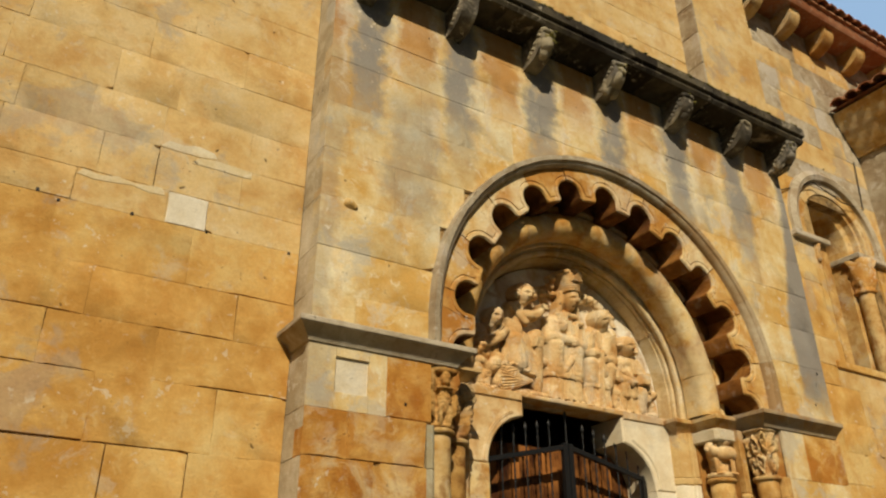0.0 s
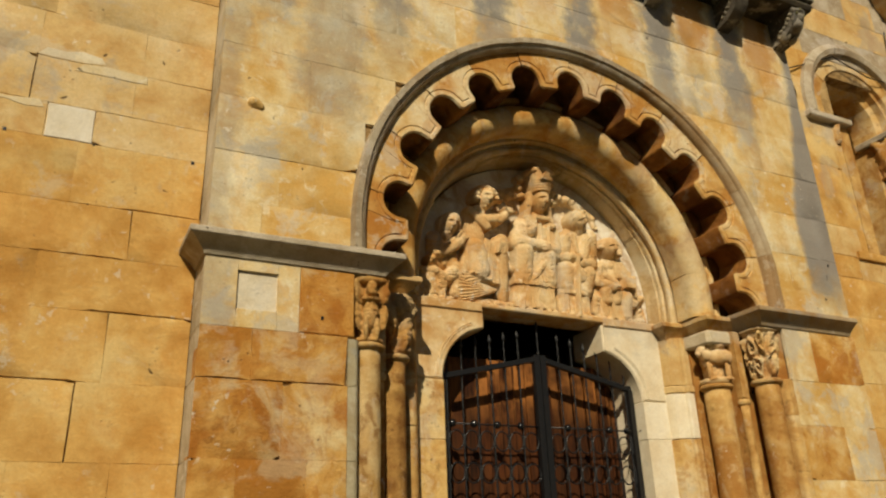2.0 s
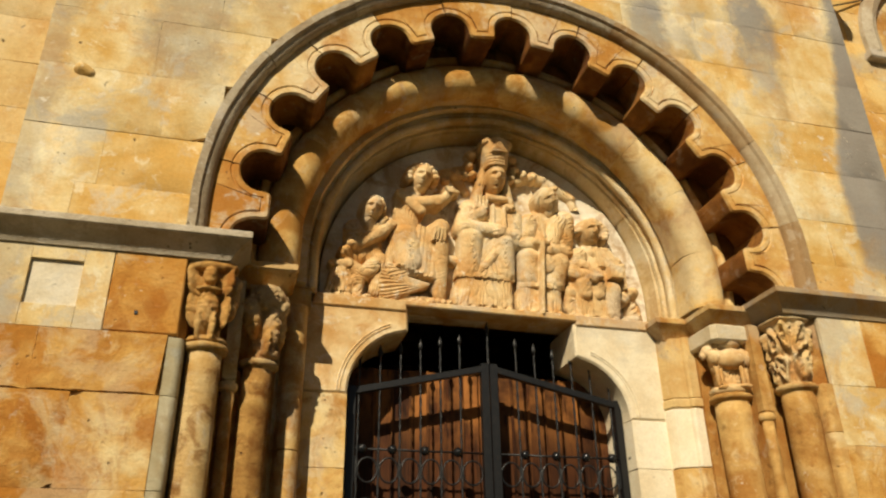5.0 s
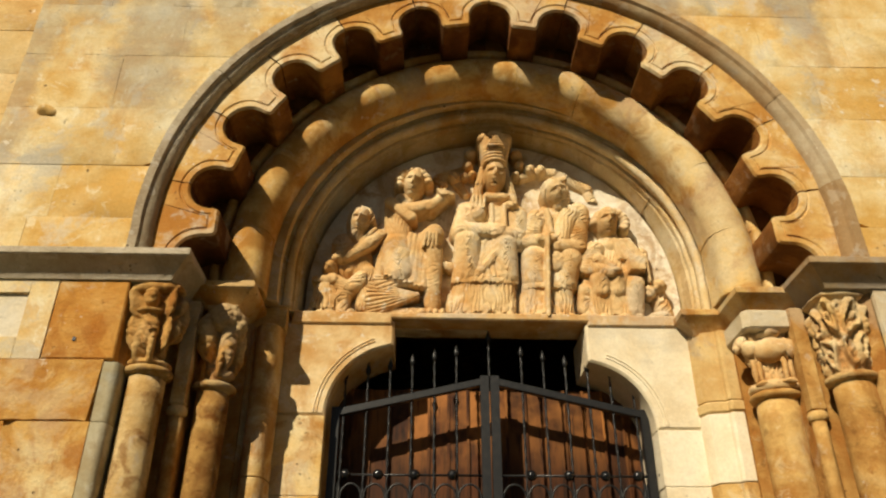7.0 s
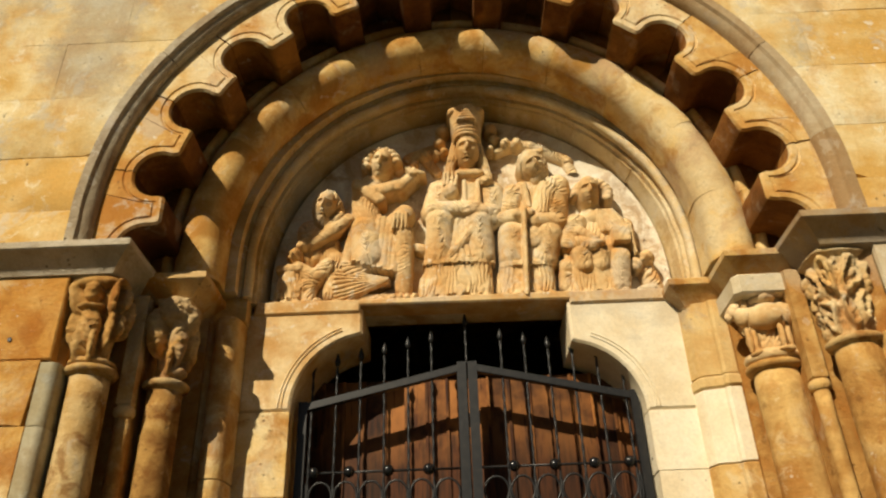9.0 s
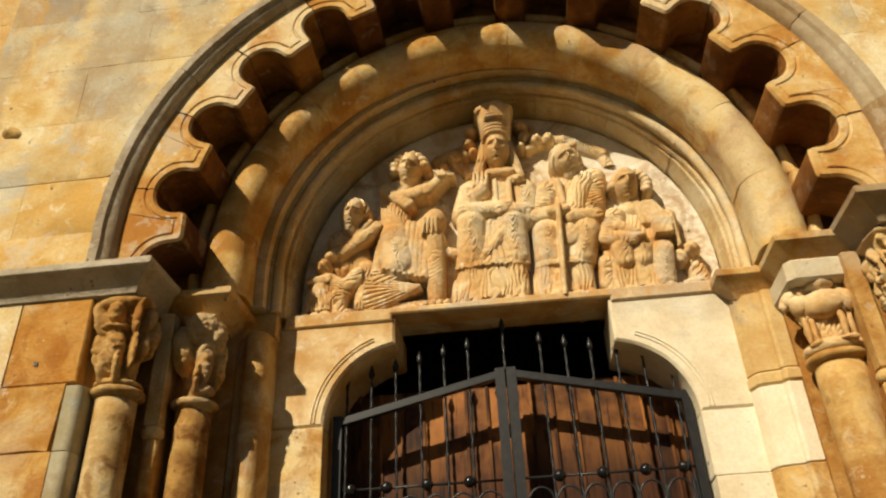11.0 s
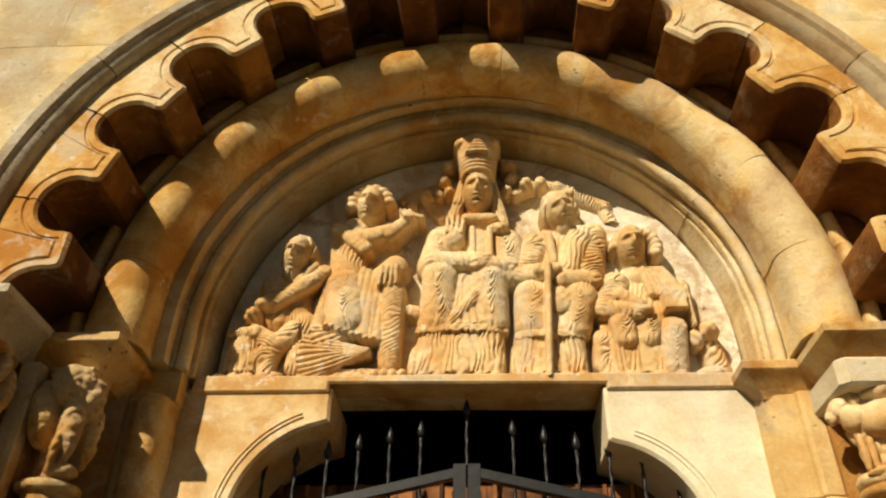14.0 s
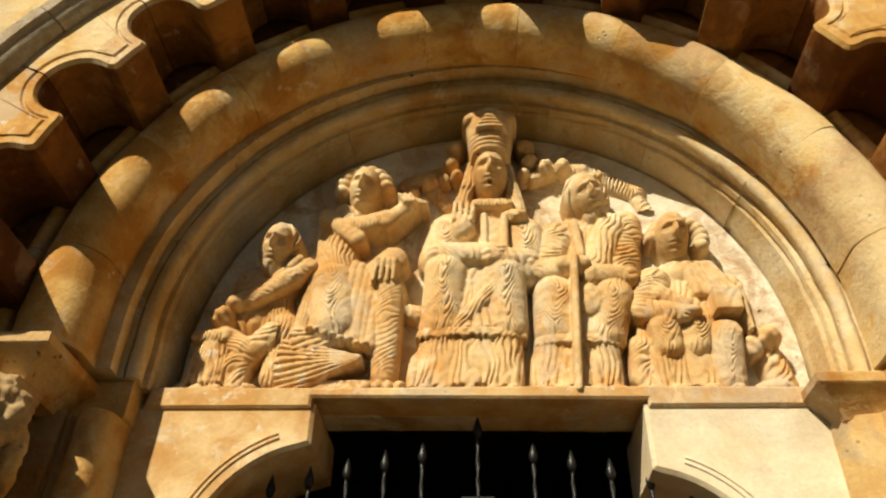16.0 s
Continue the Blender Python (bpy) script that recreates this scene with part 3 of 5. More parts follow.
prof = [(1.30, 0.445), (1.200, 0.445), (1.198, 0.495), (1.204, 0.508), (1.186, 0.514)] + arc(1.160, 0.528, 0.025, 20, -190, 9) + [(1.141, 0.556), (1.152, 0.566), (1.150, 0.580), (1.132, 0.584), (1.128, 0.606), (1.134, 0.618), (1.122, 0.628), (1.112, 0.70), (1.108, 0.82), (1.30, 0.82)]
cuts = [-98, -72, -50, -30, -8, 14, 36, 58, 79, 98]
for a0, a1 in zip(cuts, cuts[1:]):
    voussoir([(r - 0.034 if r < 1.25 else r, y) for r, y in prof], a0, a1, PALE, inner, steps=9, rough=0.006, off=0.036)

# ---- the tympanum ----
FIELD = 0.745
outline = [(x + 0.036, z) for x, z in (on_arch(a, 1.065) for a in range(-98, 99, 4))]
tympanum = slab("tympanum", [(AX - 1.029, 3.33)] + outline + [(AX + 1.101, 3.33)], FIELD, 0.86, WORN, None, 0.004)
tagged(tympanum, "pale sandstone tympanum slab behind the carved figures", "tympanum", kind="structure")
lintel = slab("lintel", [(-1.10, 3.30), (-0.56, 3.30), (-0.56, 3.335), (0.50, 3.325), (0.50, 3.30), (1.03, 3.30), (1.04, 3.365), (0.2, 3.372), (-0.5, 3.368), (-1.09, 3.375)], 0.605, 0.86, RELIEF, None, 0.008, 0.002)
tagged(lintel, "sandstone ledge carrying the carved figures over the doorway", "lintel", kind="structure")


class Relief:
    """A carved figure: a body raised out of the field on a fine net, shaped by limbs, heads and folded cloth."""

    def __init__(self, x0, x1, z0, z1, step=0.0030):
        self.nx, self.nz = int((x1 - x0) / step) + 1, int((z1 - z0) / step) + 1
        self.x, self.z = np.meshgrid(np.linspace(x0, x1, self.nx), np.linspace(z0, z1, self.nz))
        self.h = np.full(self.x.shape, -1.0)

    def put(self, inside, k):
        self.h = np.where(inside, np.maximum(self.h, k), self.h)
        return self

    @staticmethod
    def fold(phase):
        """Round ridges with sharp grooves between them."""
        return np.abs(np.sin(math.pi * phase)) ** 0.7 - 0.6

    def limb(self, x0, z0, r0, x1, z1, r1, h0, h1, folds=0.0, kind="", amp=0.006, bulge=0.75):
        dx, dz = x1 - x0, z1 - z0
        ln = math.hypot(dx, dz) + 1e-9
        t = np.clip(((self.x - x0) * dx + (self.z - z0) * dz) / ln ** 2, 0, 1)
        off = ((self.x - x0) * -dz + (self.z - z0) * dx) / ln
        r = r0 + (r1 - r0) * t
        d = np.hypot(self.x - x0 - t * dx, self.z - z0 - t * dz) / r
        q = np.sqrt(np.clip(1 - d ** 2, 0, 1))
        h = h0 + (h1 - h0) * t + r * bulge * (q - 0.5)
        u, amp, folds = off / r, amp * 1.7, folds * 1.45
        amp = amp * (0.80 + 0.38 * np.sin(self.x * 27 + 1.7 * np.sin(self.z * 19)) * np.sin(self.z * 23 + 2.0))
        u = u + 0.10 * np.sin(self.z * 29 + self.x * 11)
        stray = 0.30 * np.sin(self.x * 37 + 2.1 * np.sin(self.z * 31)) + 0.22 * np.sin(self.z * 53 + 1.7 * np.sin(self.x * 47))
        if kind == "long":
            h = h + amp * self.fold(folds * u + 0.5 * np.sin(2.5 * t + 1) + 0.7 * stray) * q
        elif kind == "cross":
            h = h + amp * self.fold(folds * t + 0.7 * u ** 2) * q
        elif kind == "slant":
            h = h + amp * self.fold(folds * t + 1.3 * u + 0.3 * np.sin(7 * t + 3 * u) + stray) * q
        elif kind == "swag":
            h = h + amp * self.fold(0.62 * folds * (t - 1.5 * (1 - np.abs(u) ** 1.5)) + 0.22 * np.sin(6 * u + 3 * t) + stray) * q
        return self.put(d < 1, h)

    def ball(self, x, z, rx, rz, h, depth=None, curls=0.0, turn=0.0, lean=0.0):
        depth = depth or min(rx, rz)
        c, s = math.cos(radians(turn)), math.sin(radians(turn))
        u, v = ((self.x - x) * c + (self.z - z) * s) / rx, ((self.z - z) * c - (self.x - x) * s) / rz
        q = np.clip(1 - u ** 2 - v ** 2, 0, 1)
        k = h + depth * np.sqrt(q) + lean * (self.z - z)
        if curls:
            k = k + 0.007 * np.sin(self.x * curls + 2 * v) * np.sin(self.z * curls + 2 * u)
        return self.put(q > 0, k)

    def skirt(self, zt, zb, xt, wt, xb, wb, h, n=7, amp=0.010, bulge=0.05, hem=0.0, flare=0.0):
        t = np.clip((zt - self.z) / (zt - zb), 0, 1)
        w, c = wt + (wb - wt) * t, xt + (xb - xt) * t
        u = (self.x - c) / w
        n = n * 1.15
        u = u + 0.05 * np.sin(self.x * 61 + 1.4 * np.sin(self.z * 23))
        amp = amp * 1.1 * (0.75 + 0.35 * np.sin(self.x * 31 + 1.3 * self.z * 9))
        k = h + flare * t + bulge * np.sqrt(np.clip(1 - u ** 2, 0, 1)) + amp * (0.5 + t) * self.fold(n * u / 2 + 0.35 * np.sin(4 * t + 5 * u) + 0.25 * np.sin(9 * u + 2 * t))
        wave = zb + hem * np.cos(math.pi * n * u)
        return self.put((np.abs(u) < 1) & (self.z <= zt) & (self.z >= wave), k)

    def fan(self, x, z, r0, r1, a0, a1, h0, h1, n, amp=0.010):
        """Cloth whose folds spread from one place, between two angles (degrees, from the right upwards)."""
        r, n = np.hypot(self.x - x, self.z - z), n * 1.4
        t = np.clip((r - r0) / (r1 - r0), 0, 1)
        s = (np.degrees(np.arctan2(self.z - z, self.x - x)) - a0) % 360 / (a1 - a0)
        k = h0 + (h1 - h0) * t + amp * (0.4 + t) * self.fold(n * s + 0.2 * np.sin(6 * t + 9 * s)) + 0.012 * np.sqrt(np.clip(4 * s * (1 - s), 0, 1))
        return self.put((r > r0) & (r < r1 * (1 - 0.04 * np.abs(np.sin(math.pi * n * s)))) & (s > 0) & (s < 1), k)

    def head(self, x, z, s, h, turn=0.0, hair=0.0, beard=0.0, lean=0.55, wide=1.0):
        """A plain worn head that bows towards the viewer."""
        c, q = math.cos(radians(turn)), math.sin(radians(turn))
        u, v = ((self.x - x) * c + (self.z - z) * q) / s, ((self.z - z) * c - (self.x - x) * q) / s
        if hair:
            r = np.clip(1 - (u / (0.98 * wide)) ** 2 - ((v - 0.12) / 1.08) ** 2, 0, 1)
            self.put(r > 0, h - 0.018 + s * (0.55 * np.sqrt(r) + lean * v) + 0.012 * self.fold(hair * np.hypot(u, v - 0.3) + 1.5 * np.arctan2(u, v)))
        r = np.clip(1 - (u / (0.68 + 0.05 * v)) ** 2 - v ** 2, 0, 1)
        bell = lambda c, w: np.exp(-(c / w) ** 2)
        k = s * (0.80 * np.sqrt(r) + lean * v)
        # brow, sunken eyes with lids, a straight nose, lips and chin
        k = k + s * 0.07 * bell(v - 0.27, 0.08) * bell(u, 0.48)
        k = k - s * 0.24 * bell(np.abs(u) - 0.27, 0.17) * bell(v - 0.10, 0.10)
        k = k + s * 0.17 * bell(np.abs(u) - 0.27, 0.12) * bell(v - 0.08, 0.055)
        k = k + s * (0.16 + 0.22 * np.clip((0.24 - v) / 0.45, 0, 1)) * bell(u, 0.085 + 0.05 * np.clip(0.1 - v, 0, 0.4)) * np.clip((v + 0.26) / 0.05, 0, 1) * np.clip((0.34 - v) / 0.12, 0, 1)
        k = k + s * 0.10 * bell(u, 0.20) * bell(v + 0.43, 0.10) - s * 0.15 * bell(u, 0.22) * bell(v + 0.44, 0.028)
        k = k - s * 0.07 * bell(u, 0.25) * bell(v + 0.60, 0.05) + s * 0.09 * bell(u, 0.18) * bell(v + 0.76, 0.12)
        self.put(r > 0, h + k)
        if beard:
            r = np.clip(1 - (u / 0.62) ** 2 - ((v + 0.70) / 0.62) ** 2, 0, 1)
            k = h + s * (0.58 * np.sqrt(r) + lean * v) + 0.005 * self.fold(beard * u)
            self.put((r > 0) & (v < -0.35), k)
        return self

    def build(self, name, label, mat, rough=0.0035):
        h = self.h.copy()
        up = h > 0.0
        k = np.sin(self.x * 91 + 2 * np.sin(self.z * 43)) * np.sin(self.z * 83 + 2 * np.sin(self.x * 57))
        h = np.where(up, h * 1.16 + rough * 0.5 * k, -0.02)
        p = np.pad(h, 1, mode="edge")
        h = np.where(up, (p[1:-1, 1:-1] * 8 + p[:-2, 1:-1] + p[2:, 1:-1] + p[1:-1, :-2] + p[1:-1, 2:]) / 12, h)
        cell = up[:-1, :-1] | up[1:, :-1] | up[:-1, 1:] | up[1:, 1:]
        used = np.zeros(h.shape, bool)
        for a, b in ((0, 0), (1, 0), (0, 1), (1, 1)):
            used[a:a + cell.shape[0], b:b + cell.shape[1]] |= cell
        index = np.full(h.shape, -1)
        index[used] = np.arange(used.sum())
        verts = np.stack([self.x[used], FIELD - h[used], (self.z - 0.10 * np.clip(h, 0, 1))[used]], 1).tolist()
        i, j = np.nonzero(cell)
        faces = np.stack([index[i, j], index[i, j + 1], index[i + 1, j + 1], index[i + 1, j]], 1).tolist()
        me = bpy.data.meshes.new(name)
        me.from_pydata(verts, [], faces)
        me.materials.append(mat)
        me.polygons.foreach_set("use_smooth", [True] * len(me.polygons))
        return tagged(new(name, me), label, "statue", "carved figures of the tympanum")


# the crowned figure on the throne
f = Relief(-0.33, 0.27, 3.355, 4.71)
for bx, bz, br in ((-0.112, 4.49, 0.042), (-0.132, 4.405, 0.038), (-0.105, 4.34, 0.03), (0.17, 4.49, 0.042), (0.188, 4.41, 0.038), (0.16, 4.34, 0.03)):
    f.ball(bx, bz, br, br, 0.03, 0.055)
f.limb(-0.040, 4.36, 0.026, -0.092, 4.13, 0.034, 0.095, 0.075, 1.2, "long", 0.005).limb(0.090, 4.36, 0.026, 0.130, 4.14, 0.034, 0.095, 0.075, 1.2, "long", 0.005)
f.limb(0.03, 4.28, 0.055, 0.03, 4.14, 0.070, 0.055, 0.06)
f.limb(0.0, 4.06, 0.145, -0.03, 3.88, 0.175, 0.055, 0.065, 7, "swag", 0.004, 0.35)
f.limb(-0.125, 4.06, 0.088, -0.165, 3.92, 0.082, 0.065, 0.075, 6, "swag", 0.006)
f.limb(0.135, 4.04, 0.092, 0.150, 3.88, 0.080, 0.065, 0.075, 7, "swag", 0.006)
f.limb(-0.03, 4.155, 0.022, 0.09, 4.155, 0.022, 0.105, 0.105, 6, "cross", 0.004)
f.put((np.abs(f.x - 0.035) < 0.036) & (f.z > 3.93) & (f.z < 4.075), 0.112 + 0 * f.x)
f.limb(0.0, 4.085, 0.014, 0.0, 3.93, 0.014, 0.118, 0.118).limb(0.075, 4.085, 0.014, 0.075, 3.93, 0.014, 0.118, 0.118)
f.ball(-0.080, 4.035, 0.046, 0.052, 0.092, 0.045).ball(0.115, 4.09, 0.05, 0.035, 0.08, 0.05, 130)
for k in range(4):
    f.limb(-0.112 + 0.021 * k, 4.06, 0.011, -0.108 + 0.023 * k, 4.150 - 0.006 * abs(k - 1.2), 0.0095, 0.130, 0.122)
f.limb(-0.165, 3.925, 0.050, 0.045, 3.915, 0.042, 0.105, 0.125, 6, "slant", 0.005)
f.limb(0.15, 3.90, 0.050, 0.02, 3.90, 0.040, 0.095, 0.130, 5, "slant", 0.005)
# the lap, the two shins under the mantle, the mantle's hem, the robe
f.skirt(3.86, 3.585, -0.045, 0.175, -0.055, 0.190, 0.055, 9, 0.010, 0.035, 0.008)
f.limb(-0.140, 3.86, 0.080, -0.150, 3.64, 0.080, 0.100, 0.080, 8, "swag", 0.006)
f.limb(0.065, 3.85, 0.080, 0.072, 3.64, 0.078, 0.100, 0.080, 8, "swag", 0.006)
f.fan(-0.04, 3.93, 0.08, 0.33, 252, 292, 0.075, 0.090, 5, 0.008)
f.limb(0.05, 3.80, 0.030, -0.10, 3.62, 0.026, 0.105, 0.095, 1.5, "long", 0.005)
f.limb(-0.02, 3.84, 0.022, -0.03, 3.62, 0.026, 0.085, 0.085)
f.skirt(3.610, 3.578, -0.055, 0.190, -0.055, 0.197, 0.066, 11, 0.004, 0.045, 0.004)
f.skirt(3.580, 3.395, -0.06, 0.180, -0.07, 0.195, 0.050, 11, 0.009, 0.045, 0.005, 0.015)
f.limb(-0.145, 3.60, 0.072, -0.160, 3.44, 0.078, 0.070, 0.064, 2.6, "long", 0.008).limb(0.055, 3.60, 0.072, 0.052, 3.44, 0.076, 0.070, 0.064, 2.6, "long", 0.008)
for fx in (-0.20, -0.14, -0.05, 0.02, 0.085):
    f.ball(fx, 3.388, 0.032, 0.022, 0.055, 0.06)
f.head(0.026, 4.285, 0.098, 0.098, lean=0.35)
u = (f.x - 0.026) / (0.076 + 0.14 * (f.z - 4.36))
crest = 4.548 + 0.012 * np.abs(np.cos(u * 3.1)) ** 0.6
f.put((np.abs(u) < 1) & (f.z > 4.355) & (f.z < crest), 0.120 + 0.080 * np.sqrt(np.clip(1 - u ** 2, 0, 1)) + 0.10 * (f.z - 4.44) + 0.010 * f.fold((f.z - 4.355) / 0.021) * (f.z < 4.440))
for k in range(5):
    z0, w = 4.442 + 0.019 * k, 0.054 - 0.010 * k
    q = np.clip(1 - ((f.x - 0.026) / w) ** 2, 0, 1)
    f.put((q > 0) & (f.z > z0) & (f.z < z0 + 0.013), 0.214 + 0.010 * np.sqrt(q) + 0 * f.x)
for bx in (-0.050, 0.102):
    f.ball(bx, 4.532, 0.036, 0.030, 0.135, 0.06)
f.build("crowned_statue", "enthroned crowned figure carved in honey sandstone with draped robe", RELIEF)

# the kneeling figure with a raised hand
f = Relief(-0.80, -0.19, 3.36, 4.40)
f.skirt(3.44, 3.375, -0.50, 0.23, -0.50, 0.24, 0.03, 15, 0.008, 0.03)
f.fan(-0.385, 3.505, 0.03, 0.345, 163, 203, 0.090, 0.055, 6, 0.012)
f.fan(-0.40, 3.62, 0.05, 0.28, 176, 206, 0.080, 0.065, 4, 0.009)
f.limb(-0.555, 4.105, 0.078, -0.545, 3.90, 0.084, 0.055, 0.060, 3.5, "long", 0.005)
f.limb(-0.595, 4.10, 0.040, -0.600, 3.93, 0.030, 0.065, 0.060, 2.0, "long", 0.004)
f.limb(-0.60, 4.115, 0.034, -0.47, 4.00, 0.036, 0.095, 0.105, 3.0, "long", 0.006).limb(-0.535, 4.14, 0.036, -0.475, 4.02, 0.030, 0.090, 0.100, 2.0, "long", 0.005)
f.limb(-0.550, 3.84, 0.082, -0.530, 3.65, 0.090, 0.075, 0.085, 8, "swag", 0.006)
f.limb(-0.61, 3.86, 0.035, -0.655, 3.63, 0.032, 0.050, 0.050, 2.0, "long", 0.005)
for k in range(5):
    f.limb(-0.470 + 0.022 * k, 3.90 - 0.014 * k, 0.016 + 0.004 * (k % 2), -0.500 + 0.026 * k, 3.60 - 0.010 * k, 0.018 + 0.006 * (k % 3), 0.084 - 0.002 * k, 0.086)
for k in range(8):
    f.ball(-0.605 + 0.028 * k, 3.618 - 0.010 * k + 0.006 * (k % 2), 0.019, 0.014, 0.075, 0.035)
f.limb(-0.42, 3.865, 0.042, -0.335, 3.910, 0.056, 0.070, 0.095).limb(-0.340, 3.79, 0.056, -0.345, 3.46, 0.046, 0.090, 0.065, 11, "slant", 0.0028)
for k in range(4):
    f.limb(-0.380 + 0.020 * k, 3.880, 0.012, -0.396 + 0.024 * k, 3.800 + 0.006 * (k % 2), 0.008, 0.132, 0.120)
f.limb(-0.30, 3.72, 0.022, -0.24, 3.70, 0.035, 0.060, 0.05, 3, "slant", 0.004)
for k in range(4):
    f.ball(-0.395 + 0.036 * k, 3.405, 0.026, 0.028, 0.040, 0.055)
f.limb(-0.51, 4.055, 0.046, -0.36, 4.085, 0.036, 0.095, 0.120, 7, "cross", 0.003)
f.limb(-0.36, 4.070, 0.034, -0.298, 4.130, 0.030, 0.120, 0.120, 4, "cross", 0.002)
f.ball(-0.290, 4.150, 0.038, 0.040, 0.085, 0.060).limb(-0.262, 4.165, 0.020, -0.225, 4.165, 0.014, 0.115, 0.100)
for k in range(3):
    f.limb(-0.317 + 0.020 * k, 4.170, 0.010, -0.292 + 0.016 * k, 4.140, 0.010, 0.145, 0.145)
f.limb(-0.490, 4.16, 0.036, -0.505, 4.09, 0.044, 0.070, 0.075)
for k in range(9):
    a = 0.1 + 0.40 * k
    f.ball(-0.462 + 0.086 * math.cos(a), 4.238 + 0.088 * math.sin(a), 0.034, 0.030, 0.082, 0.048)
f.head(-0.462, 4.226, 0.090, 0.088, -14, 0, 0, 0.42, 1.15)
f.build("kneeling_statue", "kneeling figure with raised arm carved in honey sandstone", RELIEF)

# the crouching figure at the side, and the small one before it
f = Relief(-1.00, -0.60, 3.36, 4.12)
f.limb(-0.86, 3.86, 0.080, -0.84, 3.70, 0.095, 0.020, 0.025, 4, "slant", 0.006)
f.limb(-0.76, 3.80, 0.06, -0.74, 3.62, 0.075, 0.030, 0.030, 3, "long", 0.007)
f.limb(-0.645, 3.90, 0.034, -0.705, 3.83, 0.036, 0.075, 0.085, 3, "cross", 0.004).limb(-0.70, 3.84, 0.040, -0.845, 3.745, 0.036, 0.090, 0.085, 6, "slant", 0.005)
f.limb(-0.76, 3.84, 0.016, -0.68, 3.93, 0.016, 0.085, 0.08)
f.ball(-0.885, 3.735, 0.040, 0.036, 0.055, 0.055)
f.limb(-0.71, 3.66, 0.055, -0.72, 3.46, 0.055, 0.045, 0.045, 2.5, "long", 0.008)
f.head(-0.770, 3.968, 0.090, 0.066, -14, 3.5, 3.0, 0.45)
f.build("crouching_statue", "crouching bearded figure carved in weathered sandstone", RELIEF)
f = Relief(-1.07, -0.72, 3.36, 3.74)
f.skirt(3.60, 3.415, -0.935, 0.060, -0.945, 0.095, 0.040, 8, 0.012, 0.045, 0.008)
f.limb(-0.91, 3.61, 0.042, -0.83, 3.56, 0.042, 0.065, 0.075, 2, "long", 0.006)
f.limb(-0.745, 3.61, 0.055, -0.86, 3.50, 0.045, 0.070, 0.060, 3, "slant", 0.006)
f.limb(-0.82, 3.57, 0.036, -0.845, 3.43, 0.036, 0.070, 0.055, 4, "slant", 0.005)
f.limb(-1.00, 3.60, 0.025, -0.90, 3.60, 0.030, 0.075, 0.085, 5, "cross", 0.005).ball(-0.925, 3.675, 0.048, 0.050, 0.045, 0.055, 120, lean=0.3)
for k in range(5):
    f.ball(-1.02 + 0.058 * k, 3.395, 0.036, 0.027, 0.045, 0.055, 90)
f.build("small_statue", "small worn kneeling figure carved in sandstone", RELIEF)

# the standing figure with a staff
f = Relief(0.10, 0.64, 3.355, 4.36)
f.skirt(3.56, 3.395, 0.310, 0.150, 0.300, 0.155, 0.045, 9, 0.009, 0.040, 0.005, 0.012)
f.limb(0.40, 4.03, 0.135, 0.36, 3.85, 0.150, 0.045, 0.060, 4, "long", 0.005, 0.4)
f.limb(0.525, 4.08, 0.070, 0.485, 3.84, 0.070, 0.060, 0.075, 9, "slant", 0.0065)
f.limb(0.47, 4.06, 0.060, 0.40, 3.88, 0.060, 0.085, 0.090, 2, "long", 0.005)
f.limb(0.275, 4.03, 0.065, 0.225, 3.88, 0.062, 0.065, 0.080, 6, "slant", 0.006).limb(0.33, 4.06, 0.018, 0.345, 3.92, 0.018, 0.10, 0.10)
f.limb(0.205, 3.855, 0.045, 0.315, 3.855, 0.040, 0.095, 0.120, 5, "slant", 0.004).limb(0.50, 3.83, 0.050, 0.38, 3.825, 0.045, 0.085, 0.110, 5, "slant", 0.005)
f.skirt(3.80, 3.555, 0.345, 0.155, 0.315, 0.150, 0.050, 8, 0.008, 0.045, 0.006)
f.limb(0.245, 3.76, 0.078, 0.235, 3.62, 0.072, 0.090, 0.080, 7, "swag", 0.006).limb(0.440, 3.75, 0.080, 0.405, 3.61, 0.075, 0.090, 0.080, 7, "swag", 0.005)
f.ball(0.352, 3.72, 0.060, 0.065, 0.10, 0.02)
f.skirt(3.580, 3.552, 0.312, 0.150, 0.312, 0.155, 0.064, 9, 0.004, 0.040, 0.004)
f.limb(0.225, 3.57, 0.064, 0.215, 3.43, 0.068, 0.066, 0.060, 2.4, "long", 0.007).limb(0.390, 3.57, 0.064, 0.380, 3.43, 0.068, 0.066, 0.060, 2.4, "long", 0.007)
for fx in (0.18, 0.24, 0.36, 0.42):
    f.ball(fx, 3.386, 0.034, 0.022, 0.05, 0.06)
f.limb(0.312, 3.87, 0.014, 0.290, 3.375, 0.014, 0.150, 0.125, bulge=1.0)
f.limb(0.275, 3.86, 0.030, 0.345, 3.862, 0.028, 0.130, 0.130)
f.head(0.396, 4.172, 0.094, 0.082, 24, 4.0, 3.2, 0.45)
f.limb(0.325, 4.232, 0.018, 0.44, 4.272, 0.018, 0.125, 0.125, 3, "cross", 0.003)
f.build("standing_statue", "standing bearded figure leaning on a staff, honey sandstone", RELIEF)

# the small winged figure leaning in above
f = Relief(0.14, 0.70, 4.18, 4.46)
f.limb(0.26, 4.38, 0.038, 0.40, 4.385, 0.040, 0.035, 0.030, 6, "slant", 0.010).limb(0.42, 4.37, 0.050, 0.60, 4.27, 0.045, 0.020, 0.010, 11, "slant", 0.010)
f.ball(0.245, 4.375, 0.036, 0.045, 0.04, 0.045, 120).ball(0.315, 4.375, 0.032, 0.040, 0.05, 0.04, 110)
